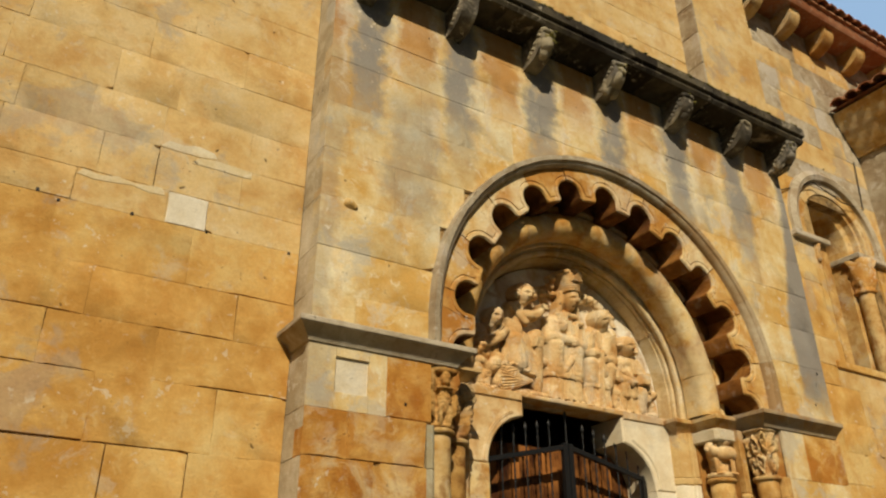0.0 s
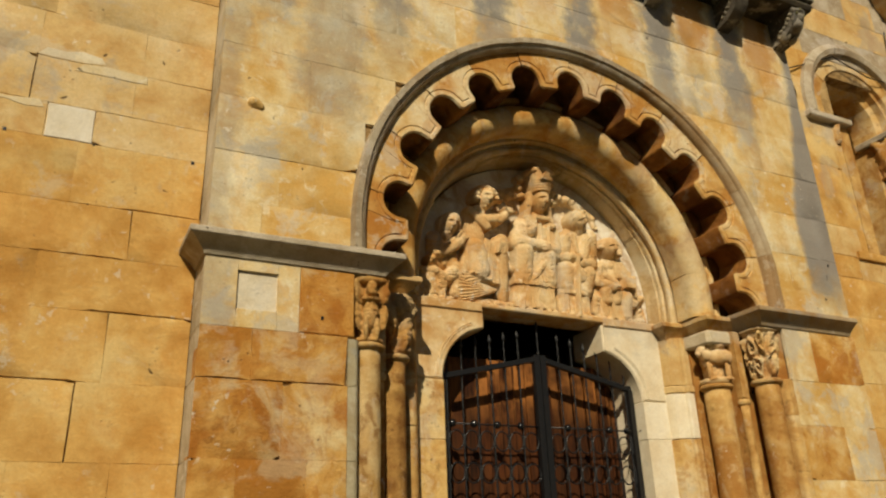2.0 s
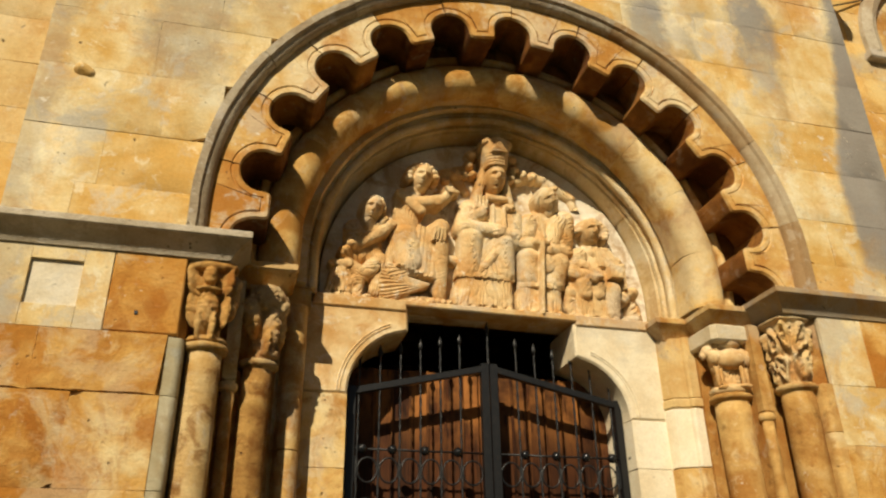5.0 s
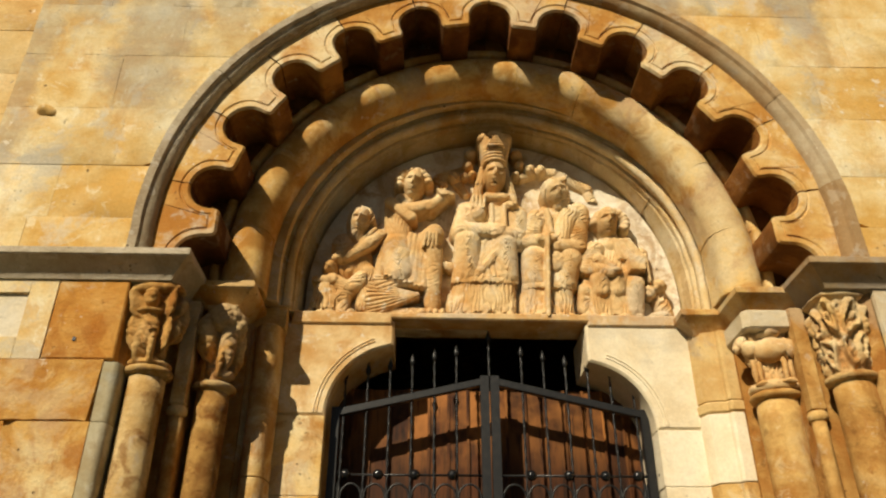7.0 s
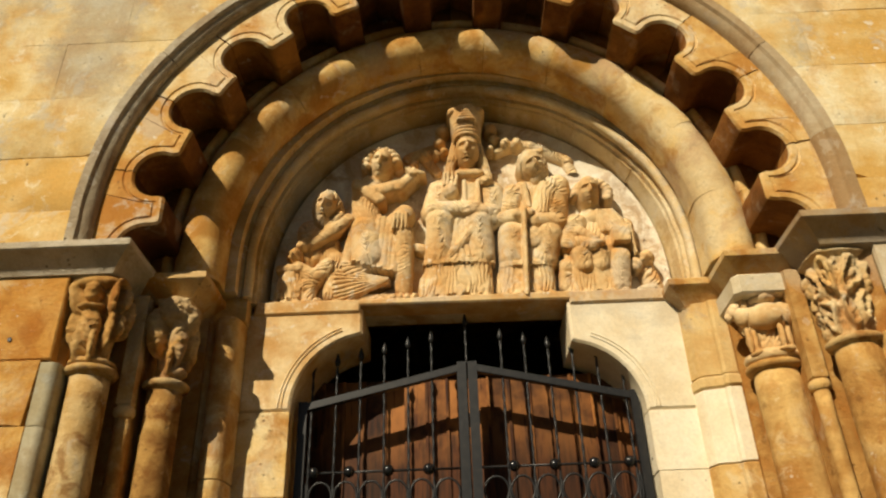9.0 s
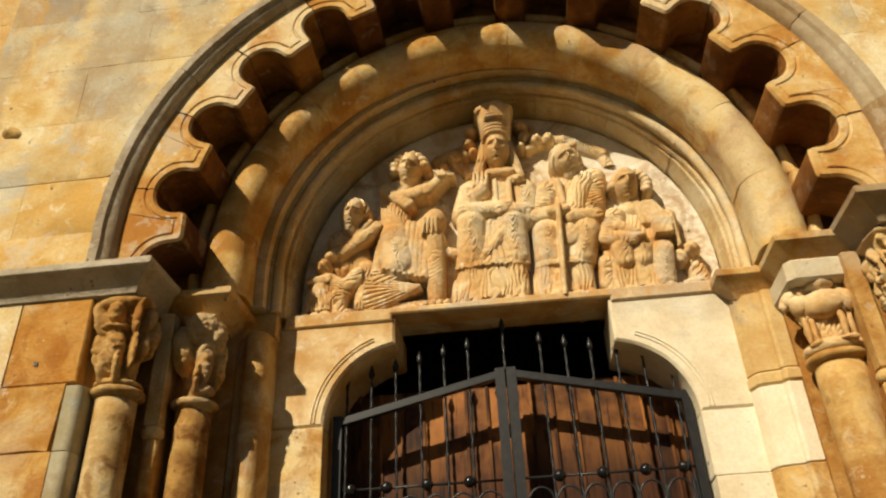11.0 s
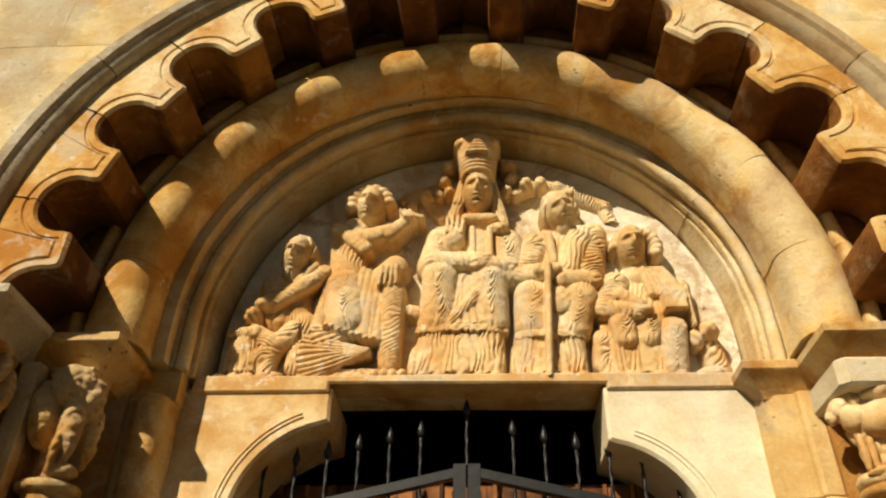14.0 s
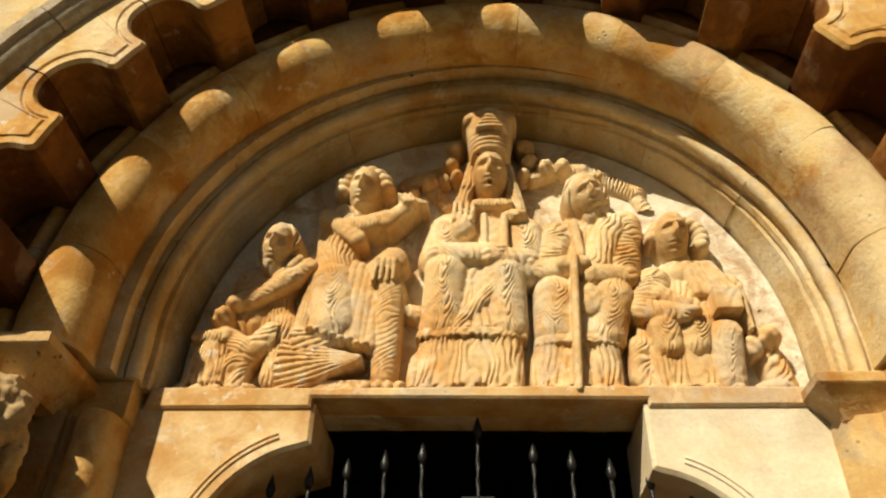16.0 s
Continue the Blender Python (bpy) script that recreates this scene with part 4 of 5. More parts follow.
f.limb(0.25, 4.36, 0.026, 0.19, 4.33, 0.024, 0.045, 0.05, 3, "cross", 0.004).limb(0.60, 4.26, 0.04, 0.66, 4.10, 0.03, 0.006, 0.004, 6, "slant", 0.006)
f.build("angel_statue", "small worn winged figure carved above the others", RELIEF)

# what is left of its fellow on the other side
f = Relief(-0.40, -0.09, 4.14, 4.44)
f.limb(-0.31, 4.335, 0.040, -0.16, 4.385, 0.036, 0.014, 0.026, 7, "slant", 0.009).limb(-0.20, 4.30, 0.034, -0.15, 4.22, 0.030, 0.022, 0.016, 4, "slant", 0.008)
f.ball(-0.215, 4.330, 0.036, 0.040, 0.028, 0.040, 110).ball(-0.285, 4.285, 0.030, 0.026, 0.018, 0.030, 120).ball(-0.155, 4.335, 0.026, 0.030, 0.024, 0.032, 120)
f.build("angel_statue", "broken remains of a small winged figure beside the crown", RELIEF)

# the seated figure with a book
f = Relief(0.44, 0.93, 3.36, 4.16)
f.limb(0.71, 3.82, 0.115, 0.70, 3.68, 0.135, 0.040, 0.055, 4, "long", 0.006, 0.4)
for k in range(6):
    f.limb(0.715 + 0.016 * k, 3.875, 0.016, 0.735 + 0.026 * k, 3.755, 0.018, 0.085, 0.090)
f.limb(0.600, 3.82, 0.062, 0.545, 3.70, 0.058, 0.065, 0.080, 5, "slant", 0.006).limb(0.540, 3.685, 0.048, 0.660, 3.655, 0.036, 0.090, 0.120, 5, "slant", 0.005)
f.limb(0.605, 3.745, 0.030, 0.675, 3.685, 0.024, 0.105, 0.120, 3, "slant", 0.004).ball(0.692, 3.66, 0.036, 0.022, 0.105, 0.035)
f.limb(0.865, 3.80, 0.045, 0.870, 3.66, 0.035, 0.055, 0.055, 6, "slant", 0.006)
f.skirt(3.64, 3.395, 0.685, 0.165, 0.665, 0.190, 0.035, 11, 0.009, 0.045, 0.005)
f.limb(0.590, 3.56, 0.060, 0.580, 3.43, 0.066, 0.062, 0.055, 2.4, "long", 0.007).limb(0.600, 3.62, 0.056, 0.605, 3.55, 0.050, 0.095, 0.090, 4, "swag", 0.005).limb(0.800, 3.59, 0.055, 0.785, 3.43, 0.055, 0.095, 0.080, 8, "swag", 0.006)
f.limb(0.520, 3.56, 0.045, 0.515, 3.45, 0.045, 0.06, 0.05, 3, "slant", 0.005)
f.limb(0.705, 3.62, 0.070, 0.700, 3.555, 0.048, 0.080, 0.085, 4, "swag", 0.008)
f.put((np.abs(f.x - 0.812) < 0.046) & (np.abs(f.z - 3.702) < 0.046), 0.135 + 0 * f.x)
f.limb(0.864, 3.76, 0.009, 0.880, 3.60, 0.009, 0.13, 0.11)
for fx in (0.55, 0.61, 0.72, 0.80):
    f.ball(fx, 3.388, 0.034, 0.022, 0.05, 0.055)
for k in range(11):
    a = -0.5 + 0.36 * k
    f.ball(0.705 + 0.088 * math.cos(a), 3.995 + 0.078 * math.sin(a), 0.032, 0.028, 0.058, 0.045)
f.limb(0.70, 3.92, 0.045, 0.70, 3.86, 0.055, 0.06, 0.06)
f.head(0.678, 3.982, 0.090, 0.082, 4, 0, 0, 0.45)
f.build("seated_statue", "seated figure holding a square book, weathered sandstone", RELIEF)
f = Relief(0.82, 1.03, 3.36, 3.68)
f.limb(0.93, 3.56, 0.045, 0.965, 3.42, 0.050, 0.045, 0.045, 3, "slant", 0.008).ball(0.935, 3.58, 0.050, 0.045, 0.05, 0.06, 90).ball(0.885, 3.55, 0.034, 0.045, 0.05, 0.045, 100)
f.ball(0.93, 3.40, 0.07, 0.035, 0.03, 0.06)
f.build("beast_statue", "small worn crouching beast carved in sandstone", RELIEF)


# ---- the doorway ----
def bracket(cx, cz, rad, inner, outer, top, mat, label, side):
    """A corner stone with a round hollow towards the opening; side: 1 on the opening's left."""
    pts = [(cx - side * rad * math.cos(radians(q)), cz + rad * math.sin(radians(q))) for q in range(0, 100, 6)]
    pts = [p for p in pts if side * p[0] < side * inner]
    low = pts[-1][1]
    poly = [(outer, cz), *pts, (inner, low + 0.01), (inner, top), (outer, top)]
    ob = slab("door_bracket", poly, 0.62, 1.0, mat, None, 0.012, 0.0, label)
    tagged(ob, label, "stone bracket", kind="structure")
    # two fine incised arcs, with the fillet between them standing proud
    for d0, d1 in ((0.040, 0.047), (0.056, 0.063)):
        band = []
        for q in range(2, 74, 4):
            band.append((q, rad + d0))
        ring = [(cx - side * r * math.cos(radians(q)), cz + r * math.sin(radians(q))) for q, r in band]
        ring += [(cx - side * (r + d1 - d0) * math.cos(radians(q)), cz + (r + d1 - d0) * math.sin(radians(q))) for q, r in reversed(band)]
        under(slab("fillet", ring, 0.614, 0.63, mat, None, 0.002), ob)
    return ob


bracket(-0.50, 2.80, 0.385, -0.548, -1.16, 3.322, RELIEF, "weathered honey bracket stone with a hollow curve over the door", 1)
bracket(0.44, 2.74, 0.365, 0.487, 1.05, 3.318, CREAM, "new cream bracket stone with a hollow curve over the door", -1)
jamb_left = thing("door_jamb", "honey sandstone jamb of the doorway", "door jamb", "structure")
for z0, z1 in ((2.40, 2.797), (2.02, 2.40), (1.55, 2.02), (1.10, 1.55), (0.62, 1.10), (0.0, 0.62)):
    box("stone_block", -1.14, -0.885 + random.uniform(-0.003, 0.003), 0.62, 1.0, z0 + 0.0008, z1 - 0.0008, ROLL, jamb_left, 0.003)
jamb_right = thing("door_jamb", "new cream stone jamb of the doorway", "door jamb", "structure")
for z0, z1, m in ((2.455, 2.737, CREAM), (1.98, 2.455, CREAM), (1.55, 1.98, HONEY), (1.10, 1.55, HONEY), (0.62, 1.10, HONEY), (0.0, 0.62, HONEY)):
    box("stone_block", 0.805 + random.uniform(-0.003, 0.003), 1.06, 0.62, 1.0, z0 + 0.0008, z1 - 0.0008, m, jamb_right, 0.003)

# stepped piers behind the columns; flip mirrors a plan to the other side
flip = lambda x, s: x if s < 0 else 2 * AX - x


def plan(points, s):
    return [(flip(x, s), y) for x, y in points]


def colonette(s, x, y, r, mat, cap, label):
    """A column with shaft, ring and carved capital."""
    x = flip(x, s)
    col = thing("column", label, "column", group="columns of the portal", at=(x, y, 0))
    lathe("base", x, y, [(r * 1.55, 0.0), (r * 1.6, 0.10), (r * 1.5, 0.13), (r * 1.15, 0.17), (r * 1.35, 0.21), (r * 1.05, 0.25)], GREY, col)
    lathe("shaft", x, y, [(r, 0.25 + 2.57 * k / 22) for k in range(23)], mat, col, 28, 0.05)
    lathe("ring", x, y, [(r, 2.795)] + [(r * 1.02 + 0.026 * math.sin(radians(q)), 2.825 - 0.020 * math.cos(radians(q))) for q in range(0, 181, 20)], mat, col, 28, 0.04)
    n, m = 128, 72
    verts, faces = [], []
    for k in range(m + 1):
        t = k / m
        z = 2.842 + 0.39 * t
        for i in range(n):
            a = 2 * math.pi * i / n
            bell = r * 1.0 + 0.030 * t ** 1.5
            sq = 1 / max(abs(math.cos(a)), abs(math.sin(a))) ** (0.62 * t)
            rad = bell * min(sq, 1.30)
            rad += cap(a, t)
            p = Vector((x * 5 + 3.2 * math.cos(a), 3.2 * math.sin(a), z * 26))
            rad += 0.004 * noise.noise(p) - 0.034 * max(0.0, 0.30 - abs(noise.noise(p * 1.25))) * min(1, t * 6, (1 - t) * 8)
            verts.append((x + rad * math.cos(a), y + rad * math.sin(a), z))
    for k in range(m):
        faces += [(k * n + i, k * n + (i + 1) % n, (k + 1) * n + (i + 1) % n, (k + 1) * n + i) for i in range(n)]
    faces += [tuple(range(n - 1, -1, -1)), tuple(range(m * n, m * n + n))]
    under(obj("capital", verts, faces, cap.mat, None, cap.label, True), col)
    return col


def bumps(*blobs):
    """Carved swellings: (angle in degrees from the front, height share, half width, half height, depth)."""
    def f(a, t):
        out = -0.026
        for ang, h, wa, wh, d in blobs:
            da = (math.degrees(a) + 90 - ang + 180) % 360 - 180
            q = 1 - (da / wa) ** 2 - ((t - h) / wh) ** 2
            if q > 0:
                out = max(out, d * math.sqrt(q))
        return out
    return f


def leaves(a, t):
    """Two rows of looping, curling leaves."""
    deg = math.degrees(a)
    loop = 0.0
    for k, (row, size) in enumerate(((0.26, 0.24), (0.66, 0.26))):
        cell = (deg / 46 + 0.5 * k + 0.16 * math.sin(9 * t + 0.06 * deg) + 0.05 * math.sin(0.17 * deg)) % 1 - 0.5
        d = math.hypot(cell * 2.1, (t - row - 0.05 * math.sin(0.11 * deg + 2 * k)) / size)
        loop = max(loop, 0.042 * max(0.0, 1 - ((d - 0.62) / 0.26) ** 2), 0.036 * max(0.0, 1 - (d / 0.26) ** 2))
    rim = 0.026 * max(0.0, 1 - abs(t - 0.96) / 0.05)
    return max(loop, rim) - 0.022


capital_a = bumps((-4, 0.80, 17, 0.13, 0.050), (-4, 0.64, 34, 0.035, 0.046), (-4, 0.42, 30, 0.22, 0.036), (-22, 0.20, 10, 0.22, 0.046), (14, 0.20, 10, 0.22, 0.046), (-46, 0.78, 8, 0.20, 0.040), (-50, 0.40, 8, 0.22, 0.042), (40, 0.76, 8, 0.20, 0.040), (44, 0.38, 8, 0.22, 0.042), (70, 0.45, 12, 0.16, 0.04), (72, 0.78, 12, 0.14, 0.04), (-75, 0.55, 12, 0.3, 0.035), (100, 0.6, 14, 0.25, 0.04), (0, 0.04, 180, 0.04, 0.020), (-4, 0.95, 90, 0.06, 0.022))
capital_a.mat, capital_a.label = TAN, "capital carved with a small seated figure"
capital_b = bumps((15, 0.80, 40, 0.18, 0.052), (35, 0.42, 24, 0.34, 0.050), (-30, 0.55, 26, 0.30, 0.045), (45, 0.08, 40, 0.07, 0.040), (60, 0.70, 22, 0.20, 0.055), (20, 0.22, 10, 0.20, 0.06), (85, 0.40, 20, 0.30, 0.045))
capital_b.mat, capital_b.label = TAN, "worn capital carved with tangled beasts"
capital_c = bumps((0, 0.06, 180, 0.07, 0.030), (-70, 0.6, 25, 0.3, 0.02), (75, 0.5, 25, 0.3, 0.02))
capital_c.mat, capital_c.label = RELIEF, "capital carved with a sheep under a white abacus"
capital_d = lambda a, t: leaves(a, t)
capital_d.mat, capital_d.label = HONEY, "capital carved with looping leaves"

colonette(-1, -1.625, 0.125, 0.082, SHAFT, capital_a, "slim honey sandstone column with a figured capital")
colonette(-1, -1.376, 0.322, 0.075, SHAFT, capital_b, "slim shaded sandstone column with a worn capital")
sheep_column = colonette(1, -1.396, 0.385, 0.098, HONEY, capital_c, "sandstone column with a sheep capital beside the door")
colonette(1, -1.640, 0.120, 0.090, TAN, capital_d, "sandstone column with a leafy capital")
def sheep(col, x, y, r):
    """A ram in high relief round the front of a capital, and the plain block above it."""
    bm = bmesh.new()
    aim, side = Vector((-0.42, -0.91, 0)), Vector((0.91, -0.42, 0))
    # along, outwards, height, half length, half depth, half height
    for u, d, z, ru, rd, rz in ((0.015, 0.085, 3.045, 0.092, 0.060, 0.062), (0.085, 0.060, 3.045, 0.052, 0.055, 0.062), (-0.070, 0.088, 3.060, 0.045, 0.048, 0.050), (-0.112, 0.085, 3.090, 0.034, 0.036, 0.036), (-0.132, 0.092, 3.070, 0.020, 0.024, 0.028), (-0.098, 0.100, 3.108, 0.028, 0.022, 0.022),
                              (-0.070, 0.098, 2.940, 0.014, 0.017, 0.065), (-0.045, 0.082, 2.940, 0.013, 0.016, 0.065), (0.068, 0.095, 2.940, 0.015, 0.018, 0.065), (0.095, 0.072, 2.940, 0.013, 0.016, 0.065), (0.02, 0.085, 3.130, 0.060, 0.050, 0.026), (-0.04, 0.10, 2.872, 0.04, 0.03, 0.015), (0.07, 0.10, 2.872, 0.04, 0.03, 0.015)):
        c = Vector((x, y, z)) + side * u + aim * d
        turn = Matrix((side, -aim, (0, 0, 1))).transposed().to_4x4()
        bmesh.ops.create_icosphere(bm, subdivisions=3, radius=1, matrix=Matrix.Translation(c) @ turn @ Matrix.Diagonal((ru, rd, rz, 1)))
    for v in bm.verts:
        v.co += v.normal * (0.007 * noise.noise(v.co * 34) + 0.003 * noise.noise(v.co * 90))
    me = bpy.data.meshes.new("sheep_relief")
    bm.to_mesh(me)
    bm.free()
    me.polygons.foreach_set("use_smooth", [True] * len(me.polygons))
    me.materials.append(RELIEF)
    under(tagged(new("sheep_relief", me), "ram carved in pale high relief"), col)
    prism("abacus", [(x + k * (r + 0.050), y + l * (r + 0.050)) for k, l in ((-1, -0.8), (-0.8, -1), (0.8, -1), (1, -0.8), (1, 0.9), (-1, 0.9))], 3.135, 3.238, WHITISH, col, 0.012, "lime-whitened block over the sheep")


for s in (-1, 1):
    pier = thing("stepped_pier", "stepped sandstone pier behind the portal columns", "pier", "structure")
    prism("core", plan([(-1.80, 0.02), (-1.715, 0.07), (-1.715, 0.25), (-1.53, 0.25), (-1.53, 0.235), (-1.475, 0.235), (-1.475, 0.49), (-1.28, 0.49), (-1.28, 1.0), (-1.80, 1.0)], s), 0.0, 3.24, TAN, pier)
    # the clustered inner shaft
    cluster = [(-1.29, 0.66), (-1.29, 0.520), (-1.272, 0.512), (-1.258, 0.535)] + [(-1.190 + 0.060 * math.cos(radians(q)), 0.528 + 0.060 * math.sin(radians(q))) for q in range(190, 351, 16)] + [(-1.126, 0.56), (-1.120, 0.66)] if s < 0 else [(-1.29, 0.66), (-1.29, 0.520), (-1.276, 0.504), (-1.222, 0.500), (-1.210, 0.508), (-1.204, 0.526), (-1.196, 0.530), (-1.140, 0.538), (-1.112, 0.552), (-1.09, 0.60), (-1.09, 0.66)]
    for z0, z1 in ((0.0, 0.7), (0.7, 1.3), (1.3, 1.85), (1.85, 2.455), (2.455, 2.80), (2.86, 3.24)):
        prism("clustered_shaft", plan(cluster, s), z0 + 0.002, z1 - 0.002, HONEY if s < 0 or z0 < 2 else CREAM if z0 < 2.5 else SAND, pier, 0.004)
    fat = [(-1.186 + (x + 1.186) * 1.05, 0.60 + (y - 0.60) * 1.09) for x, y in cluster]
    if s > 0:
        prism("band", plan(fat, s), 2.80, 2.86, SAND, pier, 0.01)
    else:
        prism("clustered_shaft", plan(cluster, s), 2.79, 2.87, HONEY, pier)
    # the rounded edge of the block
    round_edge = [(-1.746 + 0.036 * math.cos(radians(q)), 0.036 + 0.036 * math.sin(radians(q))) for q in range(-90, 1, 15)]
    for z0, z1 in ((0.0, 0.62), (0.62, 1.18), (1.18, 1.74), (1.74, 2.17), (2.17, 2.569), (2.569, 2.838)):
        prism("rounded_quoin", plan([(-1.7805, 0.0), *round_edge, (-1.71, 0.10), (-1.7805, 0.10)], s), z0 + 0.001, z1 - 0.001, QUOIN if s < 0 else HONEY, pier, 0.002)
    # the slim shaft in the nook between the columns
    nook = flip(-1.503, s)
    lathe("nook_shaft", nook, 0.238, [(0.032, 0.02 + 0.14 * k) for k in range(20)], TAN if s < 0 else HONEY, pier, 16, 0.08)
    lathe("nook_ring", nook, 0.238, [(0.033, 2.665), (0.043, 2.675), (0.046, 2.69), (0.043, 2.705), (0.033, 2.715)], HONEY, pier, 16, 0.08)
    box("nook_pier", nook - 0.033, nook + 0.033, 0.208, 0.262, 2.716, 3.236, HONEY, pier, 0.008)

sheep(sheep_column, flip(-1.396, 1), 0.385, 0.098)
box("impost_bed", -1.31, -1.115, 0.535, 0.9, 3.236, 3.362, HONEY)
tagged(bpy.data.objects["impost_bed"], "broken sandstone bed stone under the inner arch", "impost", kind="structure")

# string courses and imposts
bandp = [(-0.04, 3.228), (0.012, 3.235), (0.020, 3.252), (0.048, 3.282), (0.086, 3.312), (0.098, 3.318), (0.104, 3.324), (0.104, 3.352), (0.096, 3.358), (-0.04, 3.362)]
path = [(L, WALL + 0.02), (L, 0.0), (-1.565, 0.0), (-1.565, 0.30)]
tagged(run_along("string_course", path, bandp, GREY), "grey chamfered string course of the portal block", "moulding", kind="structure")
path = [(flip(-1.565, 1), 0.30), (flip(-1.565, 1), 0.0), (R - 0.05, 0.0)]
tagged(run_along("string_course", path, bandp, TAWNY), "tawny chamfered string course of the portal block", "moulding", kind="structure")
for s in (-1, 1):
    mat = ORANGE if s < 0 else HONEY
    ps = plan([(-1.545, 0.262), (-1.325, 0.30), (-1.325, 0.56)], s)
    ps[0] = (ps[0][0], 0.30)
    tagged(run_along("impost", ps if s < 0 else ps[::-1], [(d, z - 0.012) for d, z in bandp], mat), "iron-stained sandstone impost over the inner columns", "impost", kind="structure")
    ps = plan([(-1.30, 0.555), (-1.115, 0.555), (-1.115, 0.70)], s)
    if s > 0:
        tagged(run_along("impost", ps if s < 0 else ps[::-1], [(d * 0.85, z - 0.012) for d, z in bandp], mat), "small sandstone impost beside the tympanum", "impost", kind="structure")


# ---- the iron gate and the wooden door ----
def tube(name, a, b, r, mat, parent, n=8, twist=False):
    """A round bar from a to b; twisted bars swell in a spiral."""
    a, b = Vector(a), Vector(b)
    d = (b - a).normalized()
    u = d.orthogonal().normalized()
    v = d.cross(u)
    m = max(1, int((b - a).length / 0.012)) if twist else 1
    verts, faces = [], []
    for k in range(m + 1):
        p = a + (b - a) * k / m
        for i in range(n):
            q = 2 * math.pi * i / n
            rr = r * (1 + (0.28 * math.cos(2 * (q - k * 0.55)) if twist else 0))
            verts.append(tuple(p + u * rr * math.cos(q) + v * rr * math.sin(q)))
    for k in range(m):
        faces += [(k * n + i, k * n + (i + 1) % n, (k + 1) * n + (i + 1) % n, (k + 1) * n + i) for i in range(n)]
    faces += [tuple(range(n - 1, -1, -1)), tuple(range(m * n, m * n + n))]
    return under(obj(name, verts, faces, mat, None, "", True), parent)


def ring(name, x, y, z, rx, rz, r, parent):
    verts, faces, n, m = [], [], 24, 6
    for i in range(n):
        q = 2 * math.pi * i / n
        c = Vector((x + rx * math.cos(q), y, z + rz * math.sin(q)))
        out = Vector((math.cos(q), 0, math.sin(q)))
        for j in range(m):
            p = 2 * math.pi * j / m
            verts.append(tuple(c + out * r * math.cos(p) + Vector((0, r * math.sin(p), 0))))
    for i in range(n):
        faces += [(i * m + j, i * m + (j + 1) % m, ((i + 1) % n) * m + (j + 1) % m, ((i + 1) % n) * m + j) for j in range(m)]
    return under(obj(name, verts, faces, IRON, None, "", True), parent)


def globe(name, x, y, z, r, parent):
    prof = [(max(0.001, r * math.sin(radians(q))), z - r * math.cos(radians(q))) for q in range(0, 181, 15)]
    return lathe(name, x, y, prof, POLISHED, parent, 14)


GY = 0.74
MID = -0.033
TOPZ, SIDEZ = 3.045, 2.862
for s in (-1, 1):
    gate = thing("iron_gate", "black wrought-iron gate leaf with spear tips, rings and knobs", "gate", group="gate leaves", at=(MID + s * 0.42, GY, 0))
    x_in, x_out = MID + s * 0.036, MID + s * 0.83
    edge = lambda x: TOPZ + (SIDEZ - TOPZ) * (abs(x - MID) - 0.03) / 0.80
    box("meeting_stile", min(MID + s * 0.004, MID + s * 0.05), max(MID + s * 0.004, MID + s * 0.05), GY - 0.02, GY + 0.02, 0.05, TOPZ + 0.012, IRON, gate, 0.003)
    box("hinge_stile", min(x_out, x_out - s * 0.042), max(x_out, x_out - s * 0.042), GY - 0.02, GY + 0.02, 0.05, SIDEZ + 0.015, IRON, gate, 0.003)
    a, b = (x_in, edge(x_in)), (x_out, edge(x_out))
    if s < 0:
        a, b = b, a
    slab("top_rail", [(a[0], a[1] - 0.04), (b[0], b[1] - 0.04), b, a], GY - 0.018, GY + 0.018, IRON, gate, 0.003)
    box("bottom_rail", min(x_in, x_out), max(x_in, x_out), GY - 0.015, GY + 0.015, 0.06, 0.10, IRON, gate, 0.003)
    box("middle_rail", min(x_in, x_out), max(x_in, x_out), GY - 0.012, GY + 0.012, 1.25, 1.285, IRON, gate, 0.003)
    xs = [MID + s * (0.176 + 0.1185 * k) for k in range(6)]
    if s < 0:
        xs.append(MID)
    for x in xs:
        top = edge(x) + (0.20 if x == MID else 0.155)
        if x == MID:
            tube("spear_bar", (x, GY, TOPZ), (x, GY, top), 0.0062, IRON, gate, 8, True)
        else:
            tube("bar", (x, GY, 0.08), (x, GY, top), 0.0062, IRON, gate, 8, True)
        prof = [(0.008, top), (0.013, top + 0.012), (0.016, top + 0.025), (0.009, top + 0.05), (0.002, top + 0.072)]
        lathe("spear_tip", x, GY, prof, IRON, gate, 8)
    stops = [MID + s * 0.05] + xs[:6] + [x_out - s * 0.04]
    for a, b in zip(stops, stops[1:]):
        for z in (2.42, 2.205):
            ring("ring", (a + b) / 2, GY, z, abs(b - a) / 2 - 0.006, 0.066, 0.0055, gate)
    for x in (MID + s * 0.20, MID + s * 0.39, MID + s * 0.575, MID + s * 0.74):
        globe("knob", x, GY - 0.008, 2.53, 0.027, gate)
    tube("knob_rail", (x_in, GY, 2.53), (x_out, GY, 2.53), 0.006, IRON, gate)

DOOR = 0.955
